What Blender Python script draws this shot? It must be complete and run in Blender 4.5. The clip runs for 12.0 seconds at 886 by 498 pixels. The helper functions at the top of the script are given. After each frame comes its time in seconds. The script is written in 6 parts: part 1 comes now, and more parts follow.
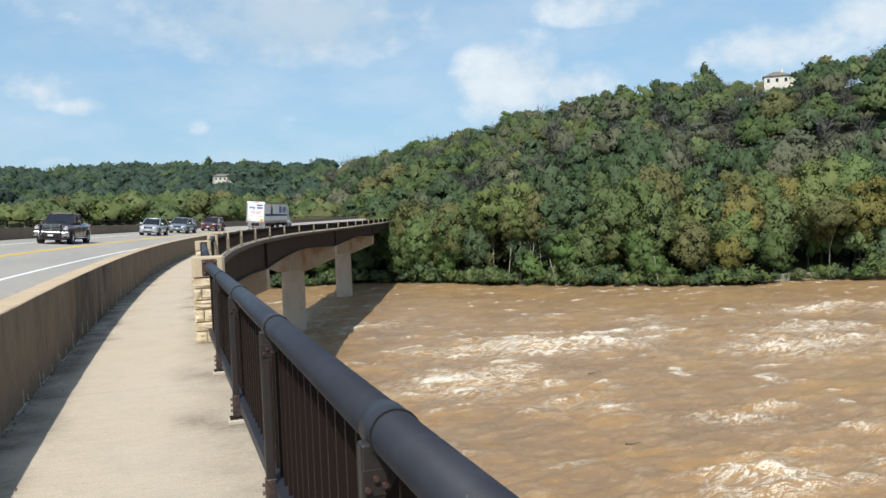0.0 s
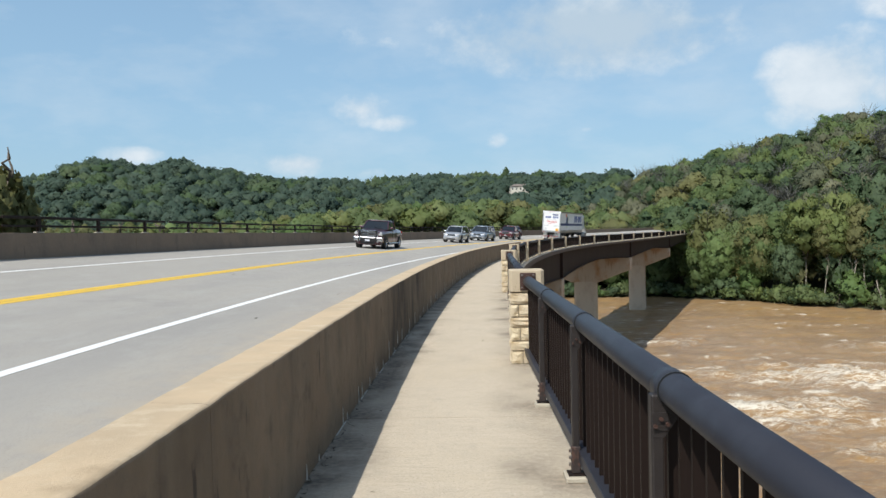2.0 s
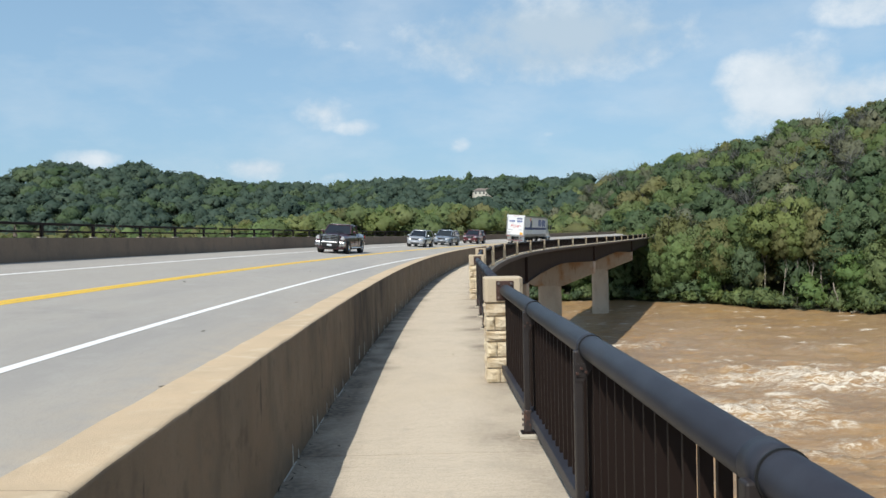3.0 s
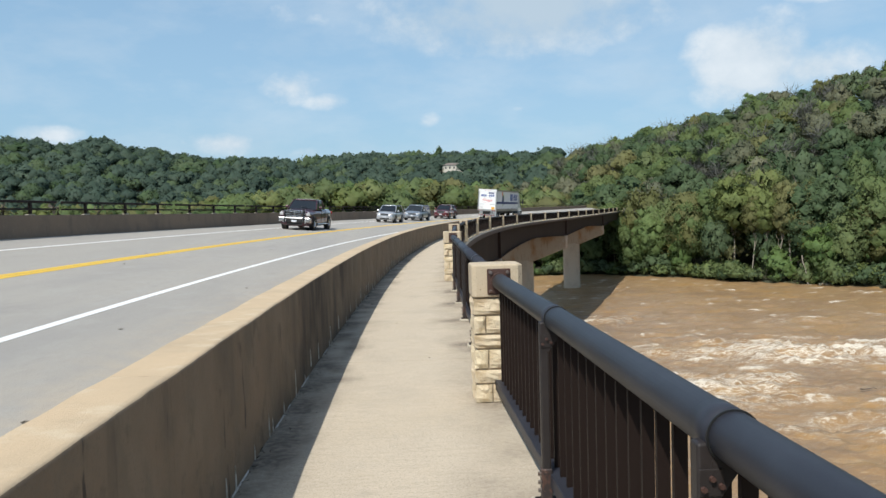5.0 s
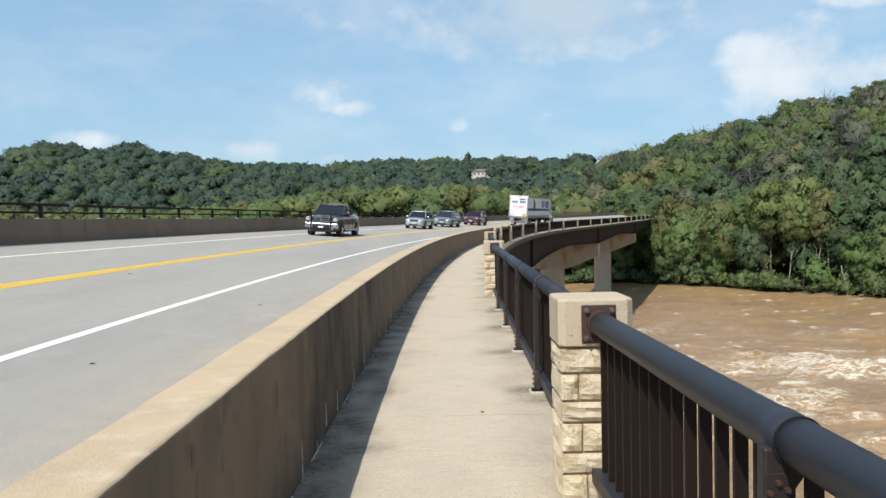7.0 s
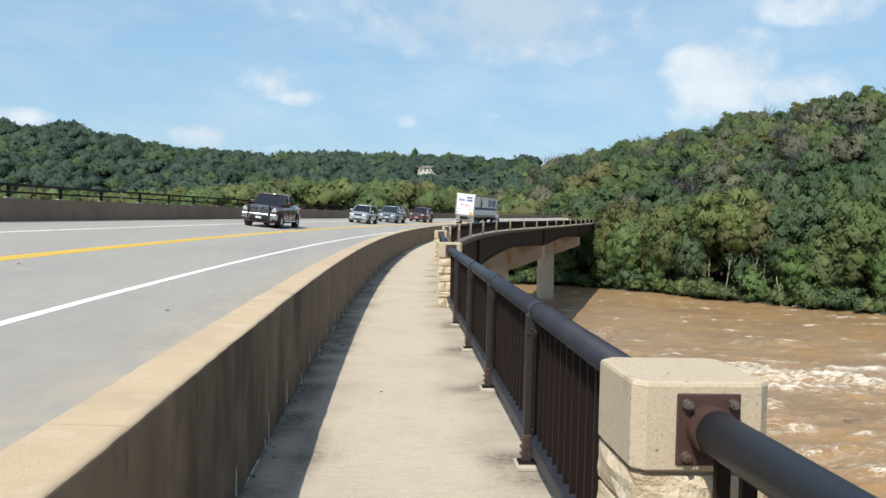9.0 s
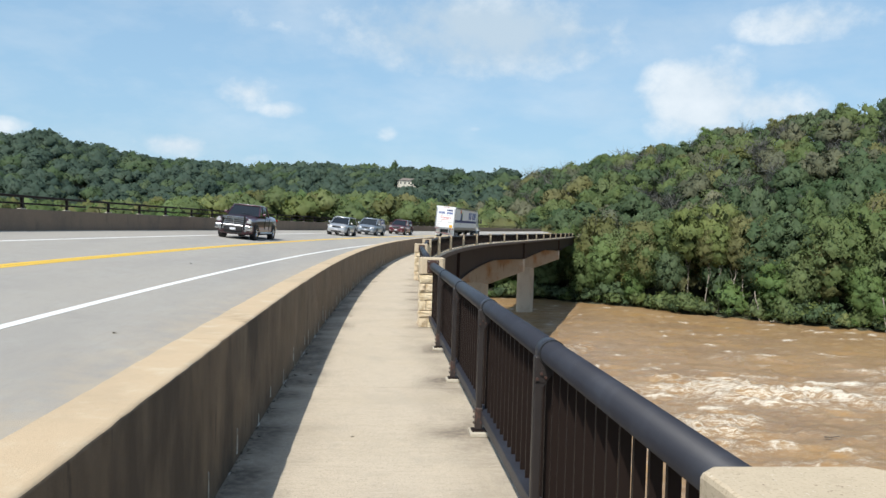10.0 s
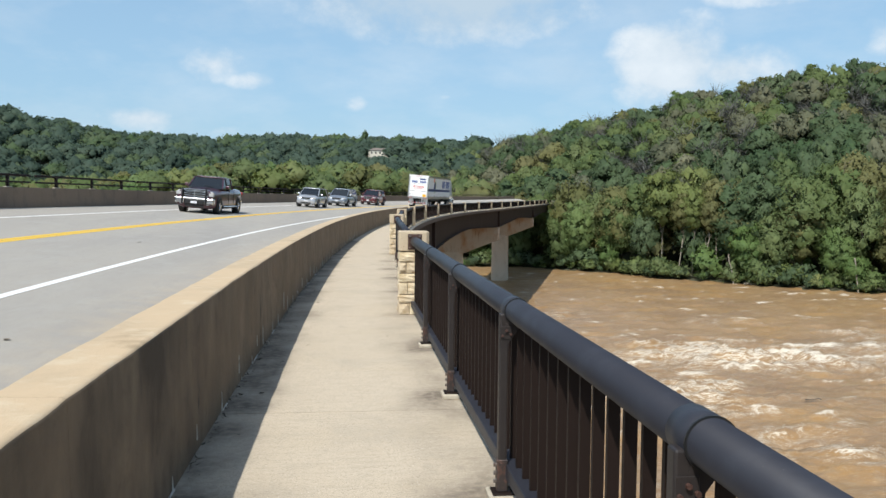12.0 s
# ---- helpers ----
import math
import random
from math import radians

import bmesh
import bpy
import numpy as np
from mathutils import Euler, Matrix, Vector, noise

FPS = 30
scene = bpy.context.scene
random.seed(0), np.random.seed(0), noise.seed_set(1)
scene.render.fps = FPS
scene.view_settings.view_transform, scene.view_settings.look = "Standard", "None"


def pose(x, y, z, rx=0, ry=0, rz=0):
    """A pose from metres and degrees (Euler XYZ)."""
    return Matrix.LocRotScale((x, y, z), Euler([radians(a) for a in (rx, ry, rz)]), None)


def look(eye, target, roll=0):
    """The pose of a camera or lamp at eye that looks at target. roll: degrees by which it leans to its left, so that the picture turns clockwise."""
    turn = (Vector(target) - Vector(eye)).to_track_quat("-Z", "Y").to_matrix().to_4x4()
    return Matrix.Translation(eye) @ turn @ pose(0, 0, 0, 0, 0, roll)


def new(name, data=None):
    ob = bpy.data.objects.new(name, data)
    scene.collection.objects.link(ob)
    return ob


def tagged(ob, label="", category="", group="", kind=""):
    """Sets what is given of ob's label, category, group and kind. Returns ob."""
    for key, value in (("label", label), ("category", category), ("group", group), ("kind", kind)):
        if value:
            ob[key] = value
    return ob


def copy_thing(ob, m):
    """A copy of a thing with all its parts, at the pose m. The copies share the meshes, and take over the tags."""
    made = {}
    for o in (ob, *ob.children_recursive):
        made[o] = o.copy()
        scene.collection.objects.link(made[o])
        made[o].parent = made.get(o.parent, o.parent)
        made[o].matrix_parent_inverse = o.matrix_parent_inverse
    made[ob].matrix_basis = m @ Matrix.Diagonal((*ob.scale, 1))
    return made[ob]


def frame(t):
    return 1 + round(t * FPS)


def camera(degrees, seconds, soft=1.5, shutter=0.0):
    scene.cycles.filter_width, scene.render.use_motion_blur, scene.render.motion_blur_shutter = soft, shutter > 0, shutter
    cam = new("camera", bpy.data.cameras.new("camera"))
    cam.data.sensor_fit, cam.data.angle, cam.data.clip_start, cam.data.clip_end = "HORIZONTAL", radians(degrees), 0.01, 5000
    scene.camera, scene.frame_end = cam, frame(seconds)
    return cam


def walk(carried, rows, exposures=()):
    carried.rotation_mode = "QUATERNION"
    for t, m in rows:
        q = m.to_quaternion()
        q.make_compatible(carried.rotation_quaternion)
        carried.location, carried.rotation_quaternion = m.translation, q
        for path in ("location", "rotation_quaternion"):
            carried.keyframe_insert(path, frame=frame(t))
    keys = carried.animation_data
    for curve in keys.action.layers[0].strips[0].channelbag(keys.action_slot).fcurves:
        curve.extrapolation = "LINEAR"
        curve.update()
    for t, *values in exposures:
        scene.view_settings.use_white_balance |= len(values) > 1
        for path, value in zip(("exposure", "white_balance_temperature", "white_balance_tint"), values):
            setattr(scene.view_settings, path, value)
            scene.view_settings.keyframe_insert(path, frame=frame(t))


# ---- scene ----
cam = camera(57.9, 12.0, soft=1.5)
PATH = [
    (0, (-0.11, -11.341, 1.600), (0.508, -9.441, 1.519), -2.2),
    (0.5, (-0.148, -11.199, 1.640), (0.141, -9.222, 1.551), -1.0),
    (1, (-0.259, -10.908, 1.654), (-0.154, -8.911, 1.612), -1.5),
    (1.5, (-0.318, -10.548, 1.637), (-0.383, -8.549, 1.614), -1.9),
    (2, (-0.37, -9.997, 1.631), (-0.46, -7.999, 1.596), -1.1),
    (2.5, (-0.462, -9.495, 1.639), (-0.5, -7.496, 1.594), -0.7),
    (2.7, (-0.457, -9.26, 1.626), (-0.465, -7.26, 1.6), -1.2),
    (4.5, (-0.489, -7.282, 1.641), (-0.459, -5.283, 1.596), -1.0),
    (5, (-0.483, -6.7, 1.622), (-0.409, -4.704, 1.532), -1.6),
    (5.5, (-0.489, -6.236, 1.649), (-0.509, -4.24, 1.53), -1.1),
    (6, (-0.569, -5.608, 1.651), (-0.594, -3.611, 1.536), -1.5),
    (6.5, (-0.581, -5.054, 1.665), (-0.613, -3.056, 1.581), -1.4),
    (7, (-0.663, -4.549, 1.644), (-0.658, -2.55, 1.571), -1.2),
    (7.5, (-0.668, -4.038, 1.642), (-0.616, -2.04, 1.574), 0.2),
    (7.7, (-0.685, -3.818, 1.662), (-0.625, -1.82, 1.584), 0.8),
    (9.3, (-0.762, -2.017, 1.658), (-0.588, -0.026, 1.576), 1.1),
    (9.5, (-0.759, -1.811, 1.673), (-0.569, 0.178, 1.597), 1.1),
    (10, (-0.714, -1.209, 1.663), (-0.516, 0.781, 1.614), 1.7),
    (10.5, (-0.757, -0.665, 1.653), (-0.588, 1.327, 1.6), 1.9),
    (11, (-0.691, -0.062, 1.642), (-0.563, 1.933, 1.59), 1.0),
    (11.5, (-0.688, 0.471, 1.635), (-0.527, 2.464, 1.569), 1.5),
    (12, (-0.645, 1.002, 1.634), (-0.379, 2.98, 1.51), 0.5),
]
walk(cam, [(t, look(eye, target, roll)) for t, eye, target, roll in PATH],
     exposures=[(0, -0.06), (1, -0.10), (2.5, -0.14), (4.5, -0.13), (5, -0.13), (6, -0.16), (6.5, -0.05), (7, -0.04), (7.5, -0.03), (9.5, -0.02), (12, -0.05)])
# ---- light ----
SUN_WAY = Vector((0.398, 0.68, -1.0)).normalized()
sun_data = bpy.data.lights.new("sun", "SUN")
sun_data.energy, sun_data.angle, sun_data.color = 5.0, radians(0.53), (0.985, 0.955, 0.895)
sun_lamp = new("sun", sun_data)
sun_lamp.matrix_world = Matrix.Translation((0, 0, 60)) @ SUN_WAY.to_track_quat("-Z", "Y").to_matrix().to_4x4()

world = bpy.data.worlds.new("sky")
scene.world = world
world.use_nodes = True


def azel(az, el):
    a, e = radians(az), radians(el)
    return (math.sin(a) * math.cos(e), math.cos(a) * math.cos(e), math.sin(e))


def build_sky():
    nt = world.node_tree
    nt.nodes.clear()
    N, L = nt.nodes.new, nt.links.new
    out, bg = N("ShaderNodeOutputWorld"), N("ShaderNodeBackground")
    sky = N("ShaderNodeTexSky")
    sky.sky_type, sky.sun_disc = "NISHITA", False
    sky.sun_elevation = math.asin(-SUN_WAY.z)
    sky.sun_rotation = math.atan2(-SUN_WAY.x, -SUN_WAY.y)
    sky.air_density, sky.dust_density, sky.ozone_density = 1.0, 1.2, 1.6
    co = N("ShaderNodeTexCoord")

    def math_node(op, a, b=None, c=None, clamp=False):
        n = N("ShaderNodeMath")
        n.operation, n.use_clamp = op, clamp
        for i, v in enumerate((a, b, c)):
            if v is None:
                continue
            if isinstance(v, (int, float)):
                n.inputs[i].default_value = v
            else:
                L(v, n.inputs[i])
        return n.outputs[0]

    def fbm(scale, detail, stretch, rough=0.6):
        mp = N("ShaderNodeMapping")
        mp.inputs["Scale"].default_value = stretch
        L(co.outputs["Generated"], mp.inputs["Vector"])
        n = N("ShaderNodeTexNoise")
        n.inputs["Scale"].default_value, n.inputs["Detail"].default_value = scale, detail
        n.inputs["Roughness"].default_value = rough
        L(mp.outputs[0], n.inputs["Vector"])
        return n.outputs["Fac"]

    edge = fbm(13.0, 8.0, (1, 1, 1.3))
    soft = fbm(5.0, 6.0, (1, 1, 2.6))
    # heaps: azimuth, elevation, half width, half height (degrees), strength
    heaps = [(23.4, 9.4, 5.0, 3.6, 1.1), (27.0, 8.6, 4.8, 2.3, 0.85), (-8.2, 9.0, 2.7, 1.6, 0.7), (-6.0, 8.0, 2.4, 0.9, 0.6),
             (1.4, 6.6, 1.3, 0.9, 0.42), (-12.6, 5.2, 3.6, 1.1, 0.9), (-23.5, 5.6, 2.7, 0.9, 0.7), (-7.9, 4.5, 2.4, 0.7, 0.45),
             (41, 10.2, 7.5, 2.0, 0.8), (47, 11.4, 5.5, 2.0, 0.85), (8.0, 13.8, 12.5, 3.6, 0.85), (29.3, 13.9, 5.5, 1.6, 0.8),
             (-8, 13.8, 6.0, 1.6, 0.4), (8.0, 7.2, 2.8, 0.6, 0.3), (-19, 8.7, 5.0, 0.7, 0.25), (62, 12, 9, 4, 0.7), (-48, 10, 9, 3, 0.6)]
    total, grey = None, None
    for az, el, w, h, k in heaps:
        d = N("ShaderNodeVectorMath")
        d.operation = "SUBTRACT"
        L(co.outputs["Generated"], d.inputs[0])
        d.inputs[1].default_value = azel(az, el)
        r = N("ShaderNodeVectorRotate")
        r.rotation_type = "Z_AXIS"
        r.inputs["Angle"].default_value = radians(az)
        L(d.outputs[0], r.inputs["Vector"])
        m = N("ShaderNodeVectorMath")
        m.operation = "MULTIPLY"
        L(r.outputs[0], m.inputs[0])
        m.inputs[1].default_value = (1 / radians(w), 1 / radians(w), 1 / radians(h))
        ln = N("ShaderNodeVectorMath")
        ln.operation = "LENGTH"
        L(m.outputs[0], ln.inputs[0])
        v = math_node("MULTIPLY", math_node("SUBTRACT", 1.25, ln.outputs["Value"]), k, clamp=True)
        total = v if total is None else math_node("MAXIMUM", total, v)
        if w > 12:
            grey = v
    shape = math_node("ADD", total, math_node("MULTIPLY", math_node("SUBTRACT", edge, 0.5), 1.9))
    ramp = N("ShaderNodeMapRange")
    ramp.interpolation_type = "SMOOTHSTEP"
    ramp.inputs["From Min"].default_value, ramp.inputs["From Max"].default_value = 0.10, 1.00
    L(math_node("MULTIPLY", shape, math_node("MULTIPLY", total, 2.6, clamp=True)), ramp.inputs["Value"])
    veil = N("ShaderNodeMapRange")
    veil.inputs["From Min"].default_value, veil.inputs["From Max"].default_value = 0.42, 0.78
    veil.inputs["To Max"].default_value = 0.50
    L(soft, veil.inputs["Value"])
    cover = math_node("MAXIMUM", ramp.outputs[0], veil.outputs[0])
    tone = N("ShaderNodeMix")
    tone.data_type = "RGBA"
    tone.inputs["A"].default_value, tone.inputs["B"].default_value = CLOUD_SHADE, CLOUD_LIT
    L(math_node("SUBTRACT", math_node("MULTIPLY_ADD", edge, 1.6, -0.2), math_node("MULTIPLY", grey, 0.9), clamp=True), tone.inputs["Factor"])
    gain = N("ShaderNodeMix")
    gain.data_type, gain.blend_type = "RGBA", "MULTIPLY"
    gain.inputs["Factor"].default_value = 1.0
    gain.inputs["B"].default_value = SKY_TINT
    L(sky.outputs[0], gain.inputs["A"])
    # thin summer haze, thickest low in the sky
    sep = N("ShaderNodeSeparateXYZ")
    L(co.outputs["Generated"], sep.inputs[0])
    low = N("ShaderNodeMapRange")
    low.inputs["From Min"].default_value, low.inputs["From Max"].default_value = 0.15, 0.75
    low.inputs["To Min"].default_value, low.inputs["To Max"].default_value = 0.66, 0.05
    L(sep.outputs["Z"], low.inputs["Value"])
    haze = N("ShaderNodeMix")
    haze.data_type = "RGBA"
    haze.inputs["B"].default_value = HAZE
    L(low.outputs[0], haze.inputs["Factor"])
    L(gain.outputs["Result"], haze.inputs["A"])
    mix = N("ShaderNodeMix")
    mix.data_type = "RGBA"
    L(math_node("MULTIPLY", cover, 0.9), mix.inputs["Factor"])
    L(haze.outputs["Result"], mix.inputs["A"])
    L(tone.outputs["Result"], mix.inputs["B"])
    L(mix.outputs["Result"], bg.inputs["Color"])
    bg.inputs["Strength"].default_value = 0.132
    L(bg.outputs[0], out.inputs[0])


CLOUD_SHADE, CLOUD_LIT, SKY_TINT, HAZE = (4.3, 5.3, 6.2, 1), (6.9, 7.4, 7.8, 1), (0.99, 1.11, 1.17, 1), (3.0, 4.8, 6.45, 1)
build_sky()

# ---- materials ----


def mat(name, colour, rough=0.8, metal=0.0, vary=(), bump=(), spec=0.5, coat=0.0, translucent=0.0, island=0.0, per_object=0.0):
    """vary: rows of (scale, stretch, low, high, colour): patches of a second colour. bump: rows of (scale, stretch, strength)."""
    m = bpy.data.materials.new(name)
    m.use_nodes = True
    nt = m.node_tree
    N, L = nt.nodes.new, nt.links.new
    b = nt.nodes["Principled BSDF"]
    b.inputs["Base Color"].default_value = (*colour, 1)
    b.inputs["Roughness"].default_value, b.inputs["Metallic"].default_value = rough, metal
    b.inputs["Specular IOR Level"].default_value = spec
    if coat:
        b.inputs["Coat Weight"].default_value, b.inputs["Coat Roughness"].default_value = coat, 0.05
    co = N("ShaderNodeTexCoord")

    def noise(scale, stretch, detail=6.0):
        mp = N("ShaderNodeMapping")
        mp.inputs["Scale"].default_value = stretch
        L(co.outputs["Object"], mp.inputs["Vector"])
        n = N("ShaderNodeTexNoise")
        n.inputs["Scale"].default_value, n.inputs["Detail"].default_value, n.inputs["Roughness"].default_value = scale, detail, 0.62
        L(mp.outputs[0], n.inputs["Vector"])
        return n.outputs["Fac"]

    last = None
    for scale, stretch, low, high, other in vary:
        r = N("ShaderNodeMapRange")
        r.inputs["From Min"].default_value, r.inputs["From Max"].default_value = low, high
        r.interpolation_type = "SMOOTHSTEP"
        L(noise(scale, stretch), r.inputs["Value"])
        x = N("ShaderNodeMix")
        x.data_type = "RGBA"
        x.inputs["A"].default_value, x.inputs["B"].default_value = (*colour, 1), (*other, 1)
        if last:
            L(last, x.inputs["A"])
        L(r.outputs[0], x.inputs["Factor"])
        last = x.outputs["Result"]
    for amount, source in ((island, "island"), (per_object, "object")):
        if amount:
            if source == "island":
                rnd = N("ShaderNodeNewGeometry").outputs["Random Per Island"]
            else:
                rnd = N("ShaderNodeObjectInfo").outputs["Random"]
            h = N("ShaderNodeHueSaturation")
            h.inputs["Color"].default_value = (*colour, 1)
            if last:
                L(last, h.inputs["Color"])
            v = N("ShaderNodeMapRange")
            v.inputs["To Min"].default_value, v.inputs["To Max"].default_value = 1 - amount, 1 + amount
            L(rnd, v.inputs["Value"])
            L(v.outputs[0], h.inputs["Value"])
            hue = N("ShaderNodeMapRange")
            hue.inputs["To Min"].default_value, hue.inputs["To Max"].default_value = 0.5 - amount * 0.05, 0.5 + amount * 0.05
            L(rnd, hue.inputs["Value"])
            L(hue.outputs[0], h.inputs["Hue"])
            last = h.outputs[0]
    if last:
        L(last, b.inputs["Base Color"])
    norm = None
    for scale, stretch, strength in bump:
        bp = N("ShaderNodeBump")
        bp.inputs["Strength"].default_value, bp.inputs["Distance"].default_value = strength, 0.02
        L(noise(scale, stretch, 4.0), bp.inputs["Height"])
        if norm:
            L(norm, bp.inputs["Normal"])
        norm = bp.outputs[0]
    if norm:
        L(norm, b.inputs["Normal"])
    if translucent:
        tr, mx = N("ShaderNodeBsdfTranslucent"), N("ShaderNodeMixShader")
        if last:
            L(last, tr.inputs["Color"])
        else:
            tr.inputs["Color"].default_value = (*colour, 1)
        mx.inputs[0].default_value = translucent
        L(b.outputs[0], mx.inputs[1])
        L(tr.outputs[0], mx.inputs[2])
        L(mx.outputs[0], nt.nodes["Material Output"].inputs["Surface"])
    return m


ISO = (1, 1, 1)
M_WALK = mat("sidewalk_concrete", (0.565, 0.480, 0.364), 0.9, vary=[(0.4, (1, 1.8, 1), 0.42, 0.66, (0.54, 0.455, 0.335)), (2.5, (0.6, 2.2, 1), 0.48, 0.70, (0.57, 0.487, 0.372)), (1.3, (1, 0.8, 1), 0.47, 0.72, (0.48, 0.413, 0.318)), (3.4, (1.2, 0.8, 1), 0.56, 0.76, (0.45, 0.388, 0.300)), (7, (0.9, 1.2, 1), 0.48, 0.80, (0.53, 0.445, 0.33)), (13, (0.22, 1.7, 1), 0.48, 0.70, (0.485, 0.412, 0.312)), (34, ISO, 0.52, 0.70, (0.44, 0.37, 0.278)), (42, (0.3, 1.6, 1), 0.55, 0.70, (0.42, 0.355, 0.268)), (95, ISO, 0.54, 0.64, (0.34, 0.288, 0.222)), (55, ISO, 0.60, 0.68, (0.70, 0.62, 0.50)), (0.9, (1.6, 0.7, 1), 0.64, 0.84, (0.40, 0.335, 0.25)), (30, ISO, 0.71, 0.75, (0.27, 0.225, 0.17))],
             bump=[(140, ISO, 0.3), (30, ISO, 0.15), (12, ISO, 0.12)], spec=0.2)


def stain(material, colour, scale, stretch, low=0.6):
    """Mix dark dirt, and shade painted beside the barrier, over the concrete where the pieces carry it."""
    nt = material.node_tree
    N, L = nt.nodes.new, nt.links.new
    bs = nt.nodes["Principled BSDF"]
    at, tex, x, mul, mp = N("ShaderNodeAttribute"), N("ShaderNodeTexNoise"), N("ShaderNodeMix"), N("ShaderNodeMath"), N("ShaderNodeMapping")
    at.attribute_name = "grime"
    tex.inputs["Scale"].default_value, tex.inputs["Detail"].default_value = scale, 6.0
    mp.inputs["Scale"].default_value = stretch
    L(N("ShaderNodeTexCoord").outputs["Object"], mp.inputs["Vector"])
    L(mp.outputs[0], tex.inputs["Vector"])
    mul.operation, mul.use_clamp = "MULTIPLY", True
    amp = N("ShaderNodeMapRange")
    amp.inputs["From Min"].default_value, amp.inputs["From Max"].default_value = 0.30, 0.62
    amp.inputs["To Min"].default_value, amp.inputs["To Max"].default_value = low, 1.1
    L(tex.outputs["Fac"], amp.inputs["Value"])
    L(at.outputs["Fac"], mul.inputs[0])
    L(amp.outputs[0], mul.inputs[1])
    x.data_type = "RGBA"
    x.inputs["B"].default_value = (*colour, 1)
    L(bs.inputs["Base Color"].links[0].from_socket, x.inputs["A"])
    L(mul.outputs[0], x.inputs["Factor"])
    L(x.outputs["Result"], bs.inputs["Base Color"])


stain(M_WALK, (0.185, 0.153, 0.118), 16.0, ISO)
# darker base: the face's shade is painted in, beneath the real stains
M_BARRIER_SHADED = mat("barrier_concrete", (0.250, 0.178, 0.115), 0.92, vary=[(1.2, ISO, 0.4, 0.7, (0.272, 0.205, 0.138)), (0.8, (1, 1, 0.8), 0.46, 0.72, (0.190, 0.138, 0.088)), (2.3, (1, 1, 0.8), 0.50, 0.70, (0.205, 0.155, 0.105)), (1.5, (3.0, 3.0, 0.3), 0.58, 0.85, (0.145, 0.108, 0.074)), (5.5, ISO, 0.52, 0.74, (0.165, 0.122, 0.082)), (1.9, (3.4, 3.4, 0.62), 0.635, 0.69, (0.082, 0.064, 0.048)), (4.2, (3.2, 3.2, 0.30), 0.66, 0.74, (0.075, 0.060, 0.046)), (60, ISO, 0.52, 0.8, (0.185, 0.145, 0.10)), (26, ISO, 0.70, 0.74, (0.11, 0.09, 0.07))],
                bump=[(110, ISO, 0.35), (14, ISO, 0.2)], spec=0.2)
stain(M_BARRIER_SHADED, (0.085, 0.066, 0.048), 2.4, (1.2, 1.2, 0.55), 0.25)
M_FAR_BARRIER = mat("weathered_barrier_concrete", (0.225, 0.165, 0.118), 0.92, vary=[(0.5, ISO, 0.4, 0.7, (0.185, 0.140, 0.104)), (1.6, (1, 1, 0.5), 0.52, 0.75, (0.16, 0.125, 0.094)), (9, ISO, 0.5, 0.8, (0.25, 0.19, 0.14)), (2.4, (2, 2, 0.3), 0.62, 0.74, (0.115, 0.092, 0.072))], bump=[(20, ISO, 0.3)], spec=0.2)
# same concrete, paler: sunlight on the barrier top is painted in
M_BARRIER_SUNLIT_TOP = mat("barrier_top_concrete", (0.54, 0.41, 0.265), 0.9, vary=[(1.5, ISO, 0.4, 0.7, (0.46, 0.355, 0.235)), (5, ISO, 0.5, 0.75, (0.58, 0.475, 0.33)), (1.1, ISO, 0.62, 0.72, (0.40, 0.30, 0.19)), (70, ISO, 0.55, 0.8, (0.42, 0.33, 0.21))], bump=[(130, ISO, 0.25), (9, ISO, 0.2)], spec=0.25)
M_ROAD = mat("road_concrete", (0.372, 0.345, 0.300), 0.92, vary=[(0.25, (2.0, 0.25, 1), 0.4, 0.7, (0.315, 0.298, 0.27)), (1.6, (1, 0.5, 1), 0.45, 0.8, (0.385, 0.365, 0.325)), (9, (1, 0.25, 1), 0.5, 0.8, (0.32, 0.30, 0.27)), (60, ISO, 0.5, 0.75, (0.28, 0.262, 0.235)), (150, ISO, 0.55, 0.7, (0.24, 0.225, 0.2)), (0.35, ISO, 0.60, 0.75, (0.29, 0.272, 0.245))], bump=[(110, ISO, 0.3)], spec=0.25)
M_WHITE = mat("white_road_paint", (0.78, 0.77, 0.73), 0.7, vary=[(7, ISO, 0.58, 0.75, (0.62, 0.60, 0.55))])
M_YELLOW = mat("yellow_road_paint", (0.72, 0.46, 0.05), 0.7, vary=[(6, ISO, 0.55, 0.75, (0.58, 0.38, 0.08))])
M_BLACK = mat("black_trim", (0.012, 0.012, 0.012), 0.5)
M_STEEL = mat("dark_painted_steel", (0.0155, 0.0095, 0.0075), 0.6, vary=[(5, ISO, 0.55, 0.75, (0.021, 0.0135, 0.011)), (42, ISO, 0.72, 0.76, (0.30, 0.26, 0.22))], bump=[(30, ISO, 0.08)], spec=0.16)
M_PIPE = mat("dark_painted_pipe", (0.0225, 0.0235, 0.031), 0.50, vary=[(3, ISO, 0.45, 0.7, (0.033, 0.036, 0.046)), (60, ISO, 0.69, 0.74, (0.10, 0.10, 0.10))], bump=[(160, ISO, 0.06)], spec=0.4)
M_POST = mat("dark_post_paint", (0.023, 0.0185, 0.0175), 0.5, vary=[(6, ISO, 0.5, 0.7, (0.031, 0.025, 0.023)), (50, ISO, 0.72, 0.76, (0.14, 0.11, 0.09))], bump=[(90, ISO, 0.08)])
M_RUST = mat("rust_brown_steel", (0.064, 0.032, 0.024), 0.55, vary=[(14, ISO, 0.54, 0.74, (0.11, 0.05, 0.033)), (40, ISO, 0.6, 0.75, (0.05, 0.03, 0.025))], bump=[(60, ISO, 0.2)])
